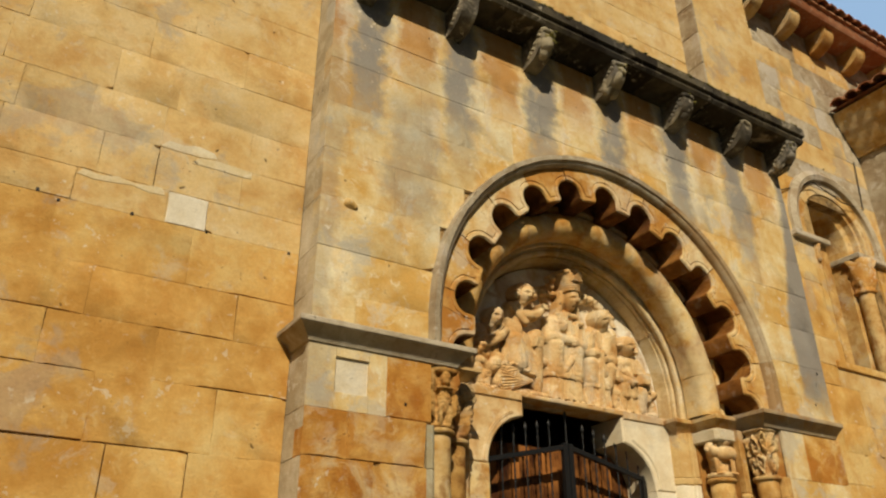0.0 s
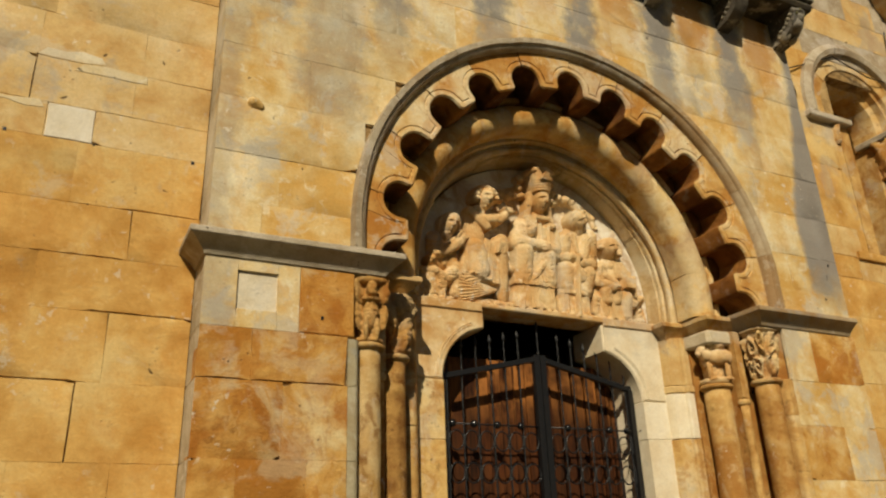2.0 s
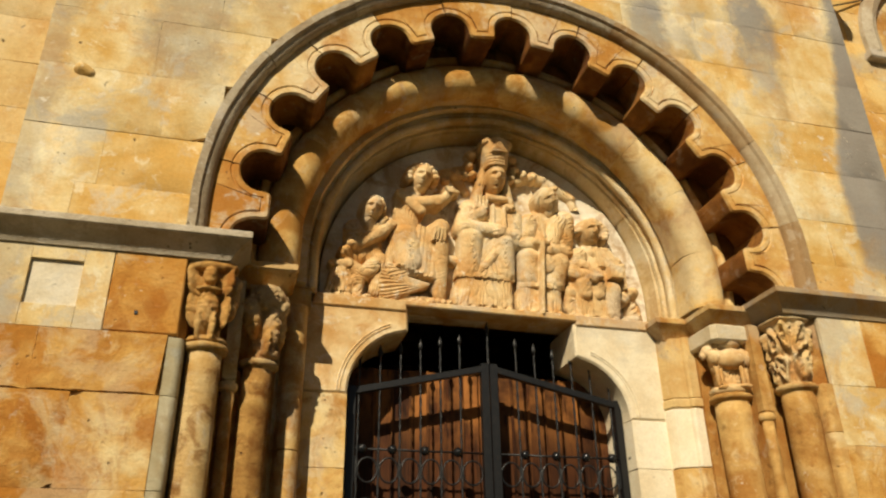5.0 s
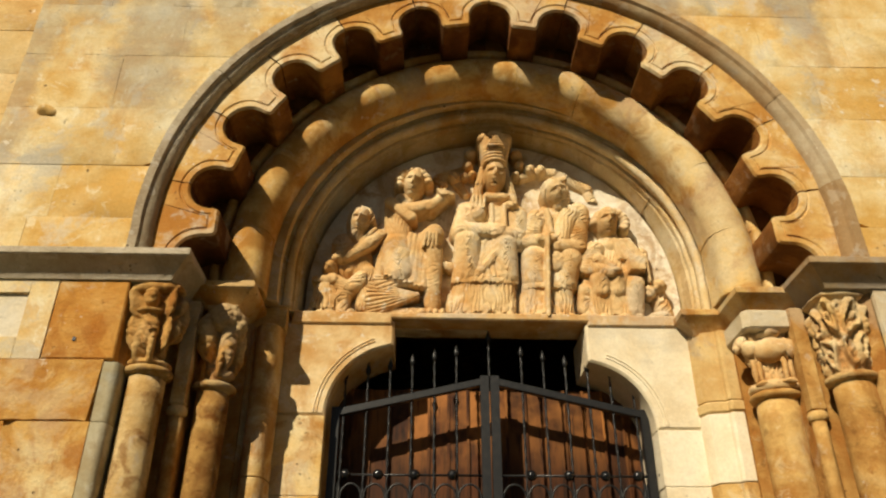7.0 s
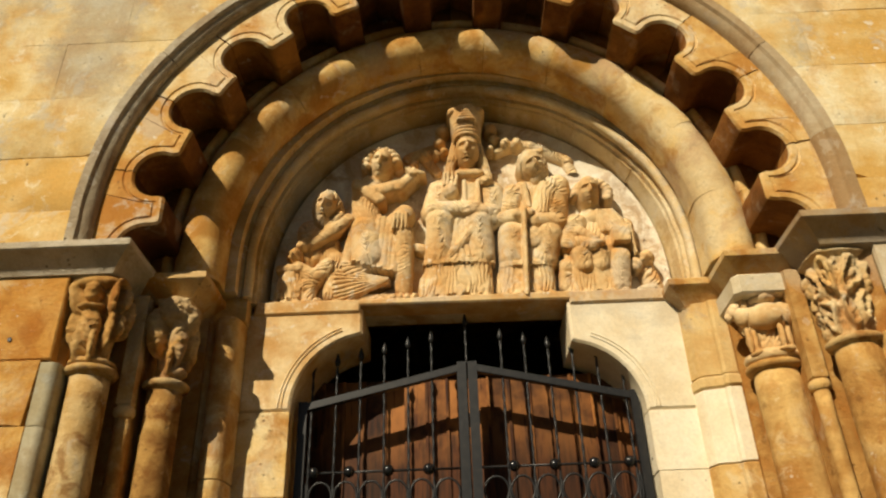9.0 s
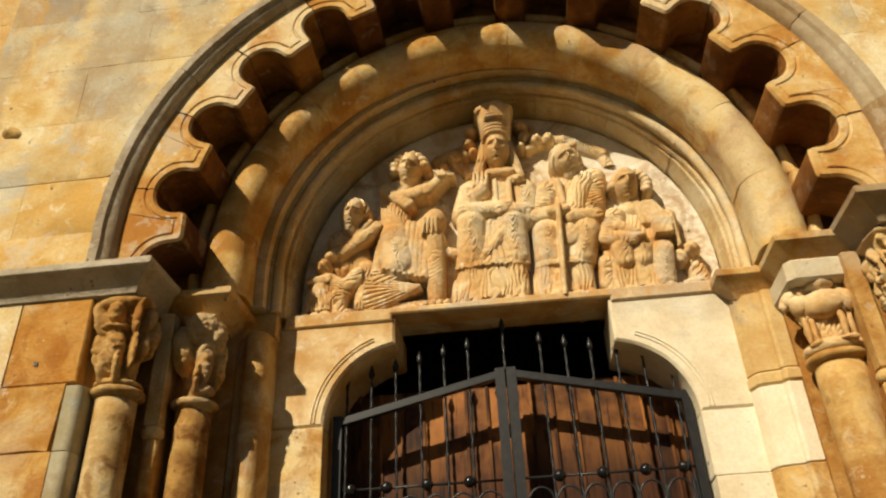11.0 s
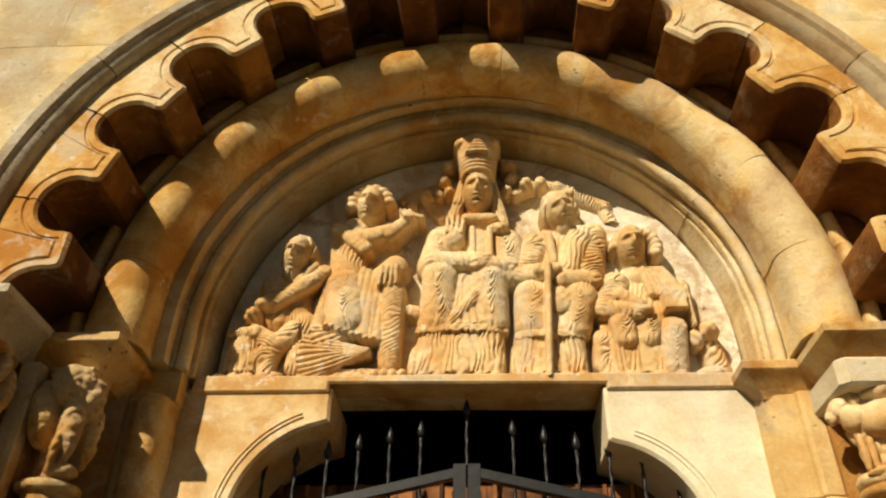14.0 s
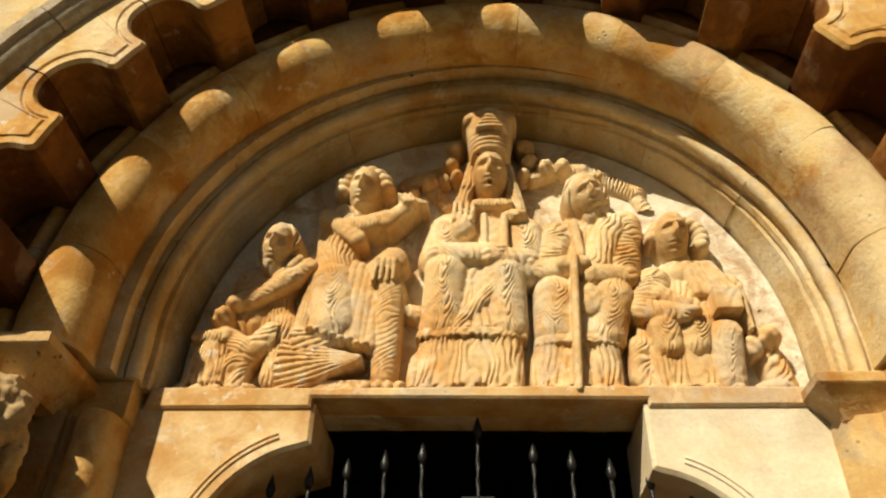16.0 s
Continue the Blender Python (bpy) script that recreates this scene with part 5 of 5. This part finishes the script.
for s in (-1, 1):
    leaf = thing("wooden_door", "reddish brown plank door leaf behind the iron gate", "door", group="door leaves", at=(MID + s * 0.43, DOOR, 0))
    for k in range(8):
        a, b = MID + s * (0.004 + 0.107 * k), MID + s * (0.107 * (k + 1) - 0.002)
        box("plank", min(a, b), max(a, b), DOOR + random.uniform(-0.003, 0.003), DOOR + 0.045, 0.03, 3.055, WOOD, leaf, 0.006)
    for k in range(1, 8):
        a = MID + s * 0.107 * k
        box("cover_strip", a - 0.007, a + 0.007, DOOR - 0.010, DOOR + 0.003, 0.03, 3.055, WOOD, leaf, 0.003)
tagged(box("threshold", -0.9, 0.82, 0.5, 1.0, 0.0, 0.03, GREY), "worn grey stone threshold under the gate", "threshold", kind="structure")


# ---- the portal's eave ----
eave = thing("portal_eave", "dark lichened stone eave over the portal", "eave", "structure")
prof = [(-0.05, 6.27), (0.31, 6.27), (0.335, 6.30), (0.325, 6.335), (0.36, 6.345), (0.365, 6.43), (0.34, 6.455), (-0.35, 6.56), (-0.35, 6.27)]
xs = [L - 0.05, -1.9, -1.2, -0.42, 0.45, 1.2, 1.95, R + 0.06]
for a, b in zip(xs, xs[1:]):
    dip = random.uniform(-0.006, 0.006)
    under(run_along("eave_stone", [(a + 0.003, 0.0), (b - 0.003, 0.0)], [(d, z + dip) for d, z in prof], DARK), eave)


moss = stone("yellow_green_lichen", (0.10, 0.09, 0.025), (0.24, 0.20, 0.05), (0.46, 0.36, 0.07), 0.3, (0.2, 0.2, 0.15), lichen=0.4)
bm = bmesh.new()
for k in range(420):
    x = random.uniform(L, R + 0.03)
    m = Matrix.Translation((x, -0.345 + random.uniform(-0.02, 0.06), 6.440 + random.uniform(-0.03, 0.008))) @ Matrix.Diagonal((random.uniform(0.010, 0.045), random.uniform(0.008, 0.022), random.uniform(0.004, 0.011), 1))
    bmesh.ops.create_icosphere(bm, subdivisions=1, radius=1, matrix=m)
for x, n in ((-0.78, 60), (0.03, 34), (0.90, 10), (2.43, 8)):
    for k in range(n):
        p = (x + random.uniform(-0.05, 0.08), -0.29 + random.uniform(-0.02, 0.05), 6.235 + random.uniform(-0.09, 0.03))
        bmesh.ops.create_icosphere(bm, subdivisions=1, radius=random.uniform(0.006, 0.017), matrix=Matrix.Translation(p))
me = bpy.data.meshes.new("lichen")
bm.to_mesh(me)
bm.free()
me.materials.append(moss)
tagged(new("lichen", me), "crust of yellow green lichen along the eave edge", "lichen", kind="stuff")


def corbel(x, kind):
    """A carved corbel: a hollow quarter block with a worn head or leaf on it."""
    ob = thing("corbel", "dark weathered carved corbel under the eave", "corbel", group="corbels under the portal eave", at=(x, 0, 6.0))
    side = [(0.03, 6.27), (-0.29, 6.27), (-0.29, 6.215)] + [(-0.29 + 0.30 * (1 - math.cos(radians(q))) * 0.85, 6.215 - 0.215 * math.sin(radians(q))) for q in range(10, 91, 10)] + [(0.03, 5.985)]
    n = len(side)
    verts = [(x + e * 0.068, y, z) for e in (-1, 1) for y, z in side]
    faces = [tuple(range(n)), tuple(range(2 * n - 1, n - 1, -1))] + [(i, (i + 1) % n, n + (i + 1) % n, n + i) for i in range(n)]
    under(obj("block", verts, faces, CARVED), ob)
    bm = bmesh.new()
    blobs = {"head": [(0, -0.235, 6.15, 0.075, 0.07, 0.085), (-0.045, -0.20, 6.20, 0.035, 0.05, 0.04), (0.045, -0.20, 6.20, 0.035, 0.05, 0.04), (0, -0.19, 6.08, 0.05, 0.06, 0.06)],
             "leaf": [(0, -0.22, 6.19, 0.085, 0.07, 0.05), (0, -0.17, 6.12, 0.07, 0.07, 0.06), (0, -0.11, 6.06, 0.06, 0.06, 0.05)],
             "beast": [(0, -0.21, 6.12, 0.06, 0.09, 0.07), (0.02, -0.26, 6.19, 0.05, 0.05, 0.05), (-0.04, -0.13, 6.05, 0.04, 0.06, 0.06), (0.045, -0.13, 6.05, 0.04, 0.06, 0.06)]}[kind]
    # a rolled lip under the eave and a ridge down each edge
    blobs = blobs + [(e * 0.06, -0.275 + 0.030 * k, 6.235 - 0.028 * k, 0.020, 0.028, 0.026) for e in (-1, 1) for k in range(7)] + [(0.0, -0.285, 6.245, 0.085, 0.028, 0.026)]
    for bx, by, bz, rx, ry, rz in blobs:
        bmesh.ops.create_icosphere(bm, subdivisions=3, radius=1, matrix=Matrix.Translation((x + bx, by, bz)) @ Matrix.Diagonal((rx, ry, rz, 1)))
    for v in bm.verts:
        v.co += v.normal * 0.012 * noise.noise(v.co * 26)
    me = bpy.data.meshes.new("carving")
    bm.to_mesh(me)
    bm.free()
    me.polygons.foreach_set("use_smooth", [True] * len(me.polygons))
    me.materials.append(CARVED)
    under(new("carving", me), ob)


for x, kind in zip((-2.36, -1.56, -0.78, 0.03, 0.90, 1.73, 2.43), ("head", "leaf", "head", "beast", "head", "leaf", "beast")):
    corbel(x, kind)


# ---- the church above and beside the portal ----
buttress = thing("buttress", "shallow golden sandstone buttress with a grey weathered flank", "buttress", "structure")
box("face", 1.77, 2.75, 0.075, WALL + 0.1, 6.45, 9.0, SAND, buttress)
for k in range(6):
    box("flank_stone", 1.745, 1.77, 0.077, WALL + 0.1, 6.45 + 0.425 * k, 6.87 + 0.425 * k, GREY, buttress, 0.004)
upper = thing("church_eave", "stone eave of the church with plain corbels and clay tiles", "eave", "structure")
run_along("eave_stone", [(-9, WALL), (9, WALL)], [(-0.2, 9.0), (0.36, 9.0), (0.40, 9.06), (0.40, 9.14), (-0.2, 9.2)], TILE, upper)
for k in range(12):
    x = -1.3 + 0.72 * k
    side = [(WALL + 0.02, 9.0), (WALL - 0.30, 9.0), (WALL - 0.30, 8.93)] + [(WALL - 0.30 + 0.30 * (1 - math.cos(radians(q))), 8.93 - 0.22 * math.sin(radians(q))) for q in range(15, 91, 15)] + [(WALL + 0.02, 8.71)]
    n = len(side)
    verts = [(x + e * 0.10, y, z) for e in (-1, 1) for y, z in side]
    faces = [tuple(range(n)), tuple(range(2 * n - 1, n - 1, -1))] + [(i, (i + 1) % n, n + (i + 1) % n, n + i) for i in range(n)]
    under(obj("corbel", verts, faces, HONEY), upper)


def tile_row(parent, x0, x1, y0, y1, z0, z1, step=0.19, axis=0):
    """Barrel tiles laid up the slope from the eave edge."""
    n = int((x1 - x0) / step)
    for k in range(n):
        c = x0 + (k + 0.5) * step
        verts, faces = [], []
        for e, (y, z) in enumerate(((y0, z0), (y1, z1))):
            for rad in (0.095, 0.078):
                for i in range(9):
                    q = math.pi * i / 8
                    p = c + rad * math.cos(q)
                    verts.append((p, y, z + rad * 0.8 * math.sin(q)) if axis == 0 else (y, p, z + rad * 0.8 * math.sin(q)))
        for i in range(8):
            faces += [(i, i + 1, 18 + i + 1, 18 + i), (9 + i, 9 + i + 1, 27 + i + 1, 27 + i), (i, i + 1, 9 + i + 1, 9 + i)]
        faces += [(0, 9, 27, 18), (8, 17, 35, 26)]
        under(obj("tile", verts, faces, TILE), parent)


tile_row(upper, -2.0, 8.0, WALL - 0.50, WALL + 1.4, 9.15, 9.75)
under(obj("roof", [(-9, WALL - 0.44, 9.15), (9, WALL - 0.44, 9.15), (9, 6, 11.0), (-9, 6, 11.0), (-9, 6, 9.1), (9, 6, 9.1), (9, WALL - 0.44, 9.12), (-9, WALL - 0.44, 9.12)], [(0, 1, 2, 3), (3, 2, 5, 4), (4, 5, 6, 7), (7, 6, 1, 0), (0, 3, 4, 7), (1, 2, 5, 6)], TILE), upper)

CX, CH = -0.22, 0.10
chapel = thing("side_chapel", "lower chapel with a moulded stone cornice and tiled roof", "chapel", "structure", at=(6, -1.5, 0))
box("wall", 5.12 + CX, 9.0, -3.2, WALL - 0.005, 0, 7.2 + CH, GREY, chapel)
run_along("cornice", [(5.12 + CX, WALL - 0.01), (5.12 + CX, -3.2), (9.0, -3.2)], [(d, z + CH) for d, z in ((-0.1, 7.12), (0.05, 7.12), (0.08, 7.22), (0.20, 7.34), (0.22, 7.42), (0.34, 7.56), (0.36, 7.68), (-0.1, 7.70))], HONEY, chapel)
tile_row(chapel, -3.2, WALL - 0.05, 4.62 + CX, 6.2, 7.72 + CH, 8.3 + CH, axis=1)
under(obj("roof", [(4.70 + CX, -3.3, 7.71 + CH), (4.70 + CX, WALL - 0.01, 7.71 + CH), (9, WALL - 0.01, 9.0), (9, -3.3, 9.0)], [(0, 1, 2, 3)], TILE), chapel)

# the blind window beside the portal
WX, WZ = 3.90, 5.80
window = thing("window_1", "blind round-arched window with colonettes and hood mould", "window", "structure")
box("back_wall", 3.4, 4.6, 0.94, 0.998, 4.1, 6.4, GOLD, window)
arch_prof = [(0.40, WALL + 0.20), (0.42, WALL + 0.14), (0.50, WALL + 0.12), (0.515, WALL + 0.05), (0.55, WALL + 0.045), (0.56, WALL + 0.005), (0.72, WALL + 0.005), (0.72, 0.7), (0.40, 0.7)]
hood_prof = [(0.72, WALL + 0.02), (0.725, WALL - 0.05), (0.78, WALL - 0.07), (0.85, WALL - 0.04), (0.855, WALL + 0.03)]
for a0, a1 in zip(range(-90, 90, 36), range(-54, 91, 36)):
    voussoir(arch_prof, a0, a1, HONEY, window, 6, 0.2, centre=(WX, WZ))
    voussoir(hood_prof, a0, a1, GREY, window, 6, 0.2, centre=(WX, WZ))
for e in (-1, 1):
    prism("arch_foot", [(WX + e * r, y) for r, y in arch_prof], 5.662, WZ, HONEY, window)
    prism("hood_foot", [(WX + e * r, y) for r, y in hood_prof], 5.662, WZ, GREY, window)
box("impost", 3.02, 3.62, WALL - 0.07, 0.6, 5.585, 5.66, GREY, window, 0.012)
box("impost", WX + 0.25, WX + 0.86, WALL - 0.07, 0.6, 5.585, 5.66, GREY, window, 0.012)
box("face_stone", 3.08, 3.373, WALL, 0.5, 5.402, 5.584, HONEY, window, 0.002)
box("face_stone", 4.59, 4.72, WALL, 0.5, 5.402, 5.584, HONEY, window, 0.002)
box("jamb", 3.375, 3.47, WALL + 0.002, 0.7, 4.2, 5.585, GOLD, window, 0.004)
box("jamb", 3.482, 3.63, WALL + 0.004, 0.7, 4.2, 5.585, HONEY, window, 0.004)
box("jamb", WX + 0.30, WX + 0.66, WALL + 0.15, 0.7, 4.2, 5.585, HONEY, window, 0.004)
lathe("little_corbel", 3.43, WALL + 0.005, [(0.02, 5.36), (0.040, 5.41), (0.030, 5.46), (0.055, 5.585)], TAN, window, 20, 0.2)
cx = WX + 0.42
lathe("shaft", cx, WALL + 0.06, [(0.085, 4.2 + 0.1 * k) for k in range(11)], TAN, window, 20, 0.03)
lathe("capital", cx, WALL + 0.06, [(0.09, 5.18), (0.12, 5.20), (0.09, 5.225), (0.10, 5.27), (0.14, 5.33), (0.12, 5.37), (0.16, 5.46), (0.14, 5.50), (0.18, 5.585)], LOBES, window, 32, 0.30)
box("sill", WX - 0.62, WX + 0.62, WALL - 0.03, 0.7, 4.12, 4.2, GOLD, window)


# ---- small things on the walls ----
# near-black blocks stand in for small shadowed holes in the walls
for x, y, z in ((-3.209, WALL, 3.92), (-2.665, WALL, 3.914), (-4.054, WALL, 3.90), (-3.655, WALL, 3.925), (-4.17, WALL, 3.935), (2.425, 0.0, 3.84), (-1.934, 0.0, 2.943), (2.30, 0.0, 3.53)):
    q = random.uniform(0.6, 1.0)
    ob = box("dark_hole_block", x - 0.010 * q, x + 0.009 * q, y - 0.005, y + 0.05, z - 0.016 * q, z + 0.012 * q, IRON, None, 0.004)
    tagged(ob, "small dark block standing for a hole in the wall", "iron plug", group="plugs in the walls")
bm = bmesh.new()
bmesh.ops.create_icosphere(bm, subdivisions=3, radius=1, matrix=Matrix.Translation((-2.373, 0.002, 4.221)) @ Matrix.Diagonal((0.050, 0.034, 0.040, 1)))
for v in bm.verts:
    v.co += v.normal * 0.014 * noise.noise(v.co * 18)
    v.co.y = min(v.co.y, 0.03)
me = bpy.data.meshes.new("stone_boss")
bm.to_mesh(me)
bm.free()
me.materials.append(FRONT)
tagged(new("stone_boss", me), "broken rounded stone boss on the ashlar", "stone boss")
wire = bpy.data.curves.new("cable", "CURVE")
wire.dimensions, wire.bevel_depth = "3D", 0.007
sp = wire.splines.new("POLY")
way = [(2.50, -0.02, 6.02), (2.72, 0.24, 6.02), (3.10, WALL - 0.02, 6.20), (3.6, WALL - 0.06, 6.42), (4.1, WALL - 0.06, 6.30), (4.6, WALL - 0.03, 6.35), (4.72, WALL - 0.02, 7.1)]
sp.points.add(len(way) - 1)
for p, q in zip(sp.points, way):
    p.co = (*q, 1)
wire.materials.append(IRON)
tagged(new("cable", wire), "thin dark cable slung along the wall", "cable")


# ---- the ashlar, stone by stone ----
# the church wall beside the portal
BED = [0.0, 0.42, 0.84, 1.25, 1.72, 2.172, 2.571, 2.945, 3.25, 3.55, 3.92, 4.14, 4.435, 4.74, 5.08, 5.40, 5.75, 6.07, 6.42, 6.75, 7.08, 7.42, 7.76, 8.10, 8.42, 8.74, 9.02]
KNOWN = {4.435: [-4.40, -4.0, -3.565, -3.0], 4.14: [-4.45, -3.90, -3.565, -3.03], 3.92: [-4.62, -4.00, -3.47, -3.22], 3.55: [-4.7, -4.06, -3.287], 3.25: [-4.35, -3.80, -2.96], 2.945: [-4.5, -3.98, -3.39], 2.571: [-4.4, -3.677, -3.013],
         2.172: [-4.2, -3.557, -3.128], 1.72: [-4.5, -3.95, -3.376, -2.92]}
for z0, z1 in zip(BED, BED[1:]):
    course(wall_main, -6.4, L - 0.004, z0, z1, WALL, KNOWN.get(z0) and [-5.8, -5.2, *KNOWN[z0]], (GOLD,) if z0 < 3.9 else (SAND,), opened=(-3.677, -3.013, -3.557, -3.128, -2.96, -3.98))
    if z0 < 6.4:
        sides = ((R + 0.004, 3.37), (4.59, 5.1)) if 4.1 < z0 < 5.3 else ((R + 0.004, 3.08), (4.72, 5.1)) if z0 == 5.40 else ((R + 0.004, 5.1),)
        for a, b in sides:
            course(wall_main, a, b, z0, z1, WALL, None if b - a > 1 else [], (GOLD, GOLD, SAND), ((WX, WZ), 0.70) if z0 > 5.5 else None)
    else:
        course(wall_main, L - 0.004, 1.745, z0, z1, WALL, None, (SAND,))
        course(wall_main, 2.755, 6.2, z0, z1, WALL, None, (SAND, SAND, GREY, GREY))

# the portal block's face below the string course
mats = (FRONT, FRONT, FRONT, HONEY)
LOW = [0.0, 0.45, 0.9, 1.32, 1.75, 2.17, 2.569, 2.847]
EDGE = -1.782
joints = {2.569: [-2.316], 2.17: [-2.14], 1.75: [-2.36, -2.0]}
for z0, z1 in zip(LOW, LOW[1:]):
    course(wall_portal, L, EDGE, z0, z1, 0.0, joints.get(z0, [-2.2]), (STAINED, ORANGE) if 2.1 < z0 < 2.5 else (STAINED,) if z0 > 2.5 else (STAINED, FRONT))
for x0, x1, z0, z1, m in ((L, -2.412, 2.847, 3.232, FRONT), (-2.412, -2.19, 2.847, 2.95, FRONT), (-2.412, -2.19, 3.168, 3.232, FRONT), (-2.19, -2.066, 2.847, 3.232, FRONT), (-2.066, EDGE + 0.04, 2.847, 3.232, ORANGE)):
    g = 0.0005 if m is FRONT else 0.003
    slab("stone_block", [(x0 + g, z0 + g), (x1 - g, z0 + g), (x1 - g, z1), (x0 + g, z1)], 0.0, 0.1, m, wall_portal, 0.001 if m is FRONT else 0.006)
slab("sunk_panel", [(-2.43, 2.93), (-2.17, 2.93), (-2.17, 3.19), (-2.43, 3.19)], 0.018, 0.1, WHITISH, wall_portal, 0.0)
for z0, z1 in zip([0.0, 0.45, 0.9, 1.32, 1.70, 2.11, 2.50, 2.83], [0.45, 0.9, 1.32, 1.70, 2.11, 2.50, 2.83, 3.232]):
    course(wall_portal, flip(EDGE, 1), R, z0, z1, 0.0, [random.uniform(2.0, 2.3)], (FRONT, FRONT, STAINED))
# above it, round the arch, up to the eave
HIGH = [3.36, 3.575, 3.88, 4.25, 4.62, 5.0, 5.39, 5.70, 5.98, 6.27]
joints = {3.36: [-2.304, 2.1], 3.575: [-2.213, 1.95], 3.88: [-1.96, 2.15], 4.25: [-2.05, 1.75, 2.2], 4.62: [-2.3, -1.75, 1.5, 1.98], 5.0: [-2.201, -1.846, -1.459, -1.0, 0.75, 1.3, 1.85],
          5.39: [-2.1, -1.264, -0.7, -0.1, 0.42, 1.05, 1.6, 2.1], 5.70: [-2.25, -1.7, -1.1, -0.4, 0.25, 0.8, 1.42, 1.95], 5.98: [-1.95, -1.4, -0.85, -0.2, 0.5, 1.15, 1.75, 2.2]}
for z0, z1 in zip(HIGH, HIGH[1:]):
    ends = [(L, -1.68), (flip(-1.68, 1), R)] if z1 <= CZ else [(L, R)]
    for a, b in ends:
        course(wall_portal, a, b, z0, z1, 0.0, sorted(joints[z0] + ([-0.03] if z1 > CZ and z1 < 5.1 else [])), (FRONT,), ((AX, CZ), HOLE))
# the block's narrow side
side = sorted(LOW[:-1] + [2.847, 3.232] + HIGH)
for z0, z1 in zip(side, side[1:]):
    if z1 - z0 > 0.14:
        verts = [(L, 0.004, z0 + 0.003), (L, WALL + 0.05, z0 + 0.003), (L, WALL + 0.05, z1 - 0.003), (L, 0.004, z1 - 0.003)]
        verts += [(x + 0.015, y, z) for x, y, z in verts]
        under(obj("stone_block", verts, [(0, 1, 2, 3), (7, 6, 5, 4)] + [(i, (i + 1) % 4, 4 + (i + 1) % 4, 4 + i) for i in range(4)], FLANK), wall_portal)
# lime patches and one pale replaced stone on the church wall
slab("stone_block", [(-3.466, 3.923), (-3.223, 3.923), (-3.223, 4.137), (-3.466, 4.137)], WALL - 0.006, WALL + 0.05, WHITISH, wall_main, 0.003, ragged=0.003)
for x0, x1, z0, z1 in ((-3.99, -3.49, 4.092, 4.139), (-3.56, -3.21, 4.436, 4.505), (-3.36, -2.96, 4.372, 4.437)):
    slab("lime_patch", [(x0, z0), (x1, z0 + 0.012), (x1 - 0.02, z1), (x0 + 0.03, z1 - 0.006)], WALL - 0.0042, WALL + 0.03, LIMED, wall_main, 0.002, ragged=0.012)
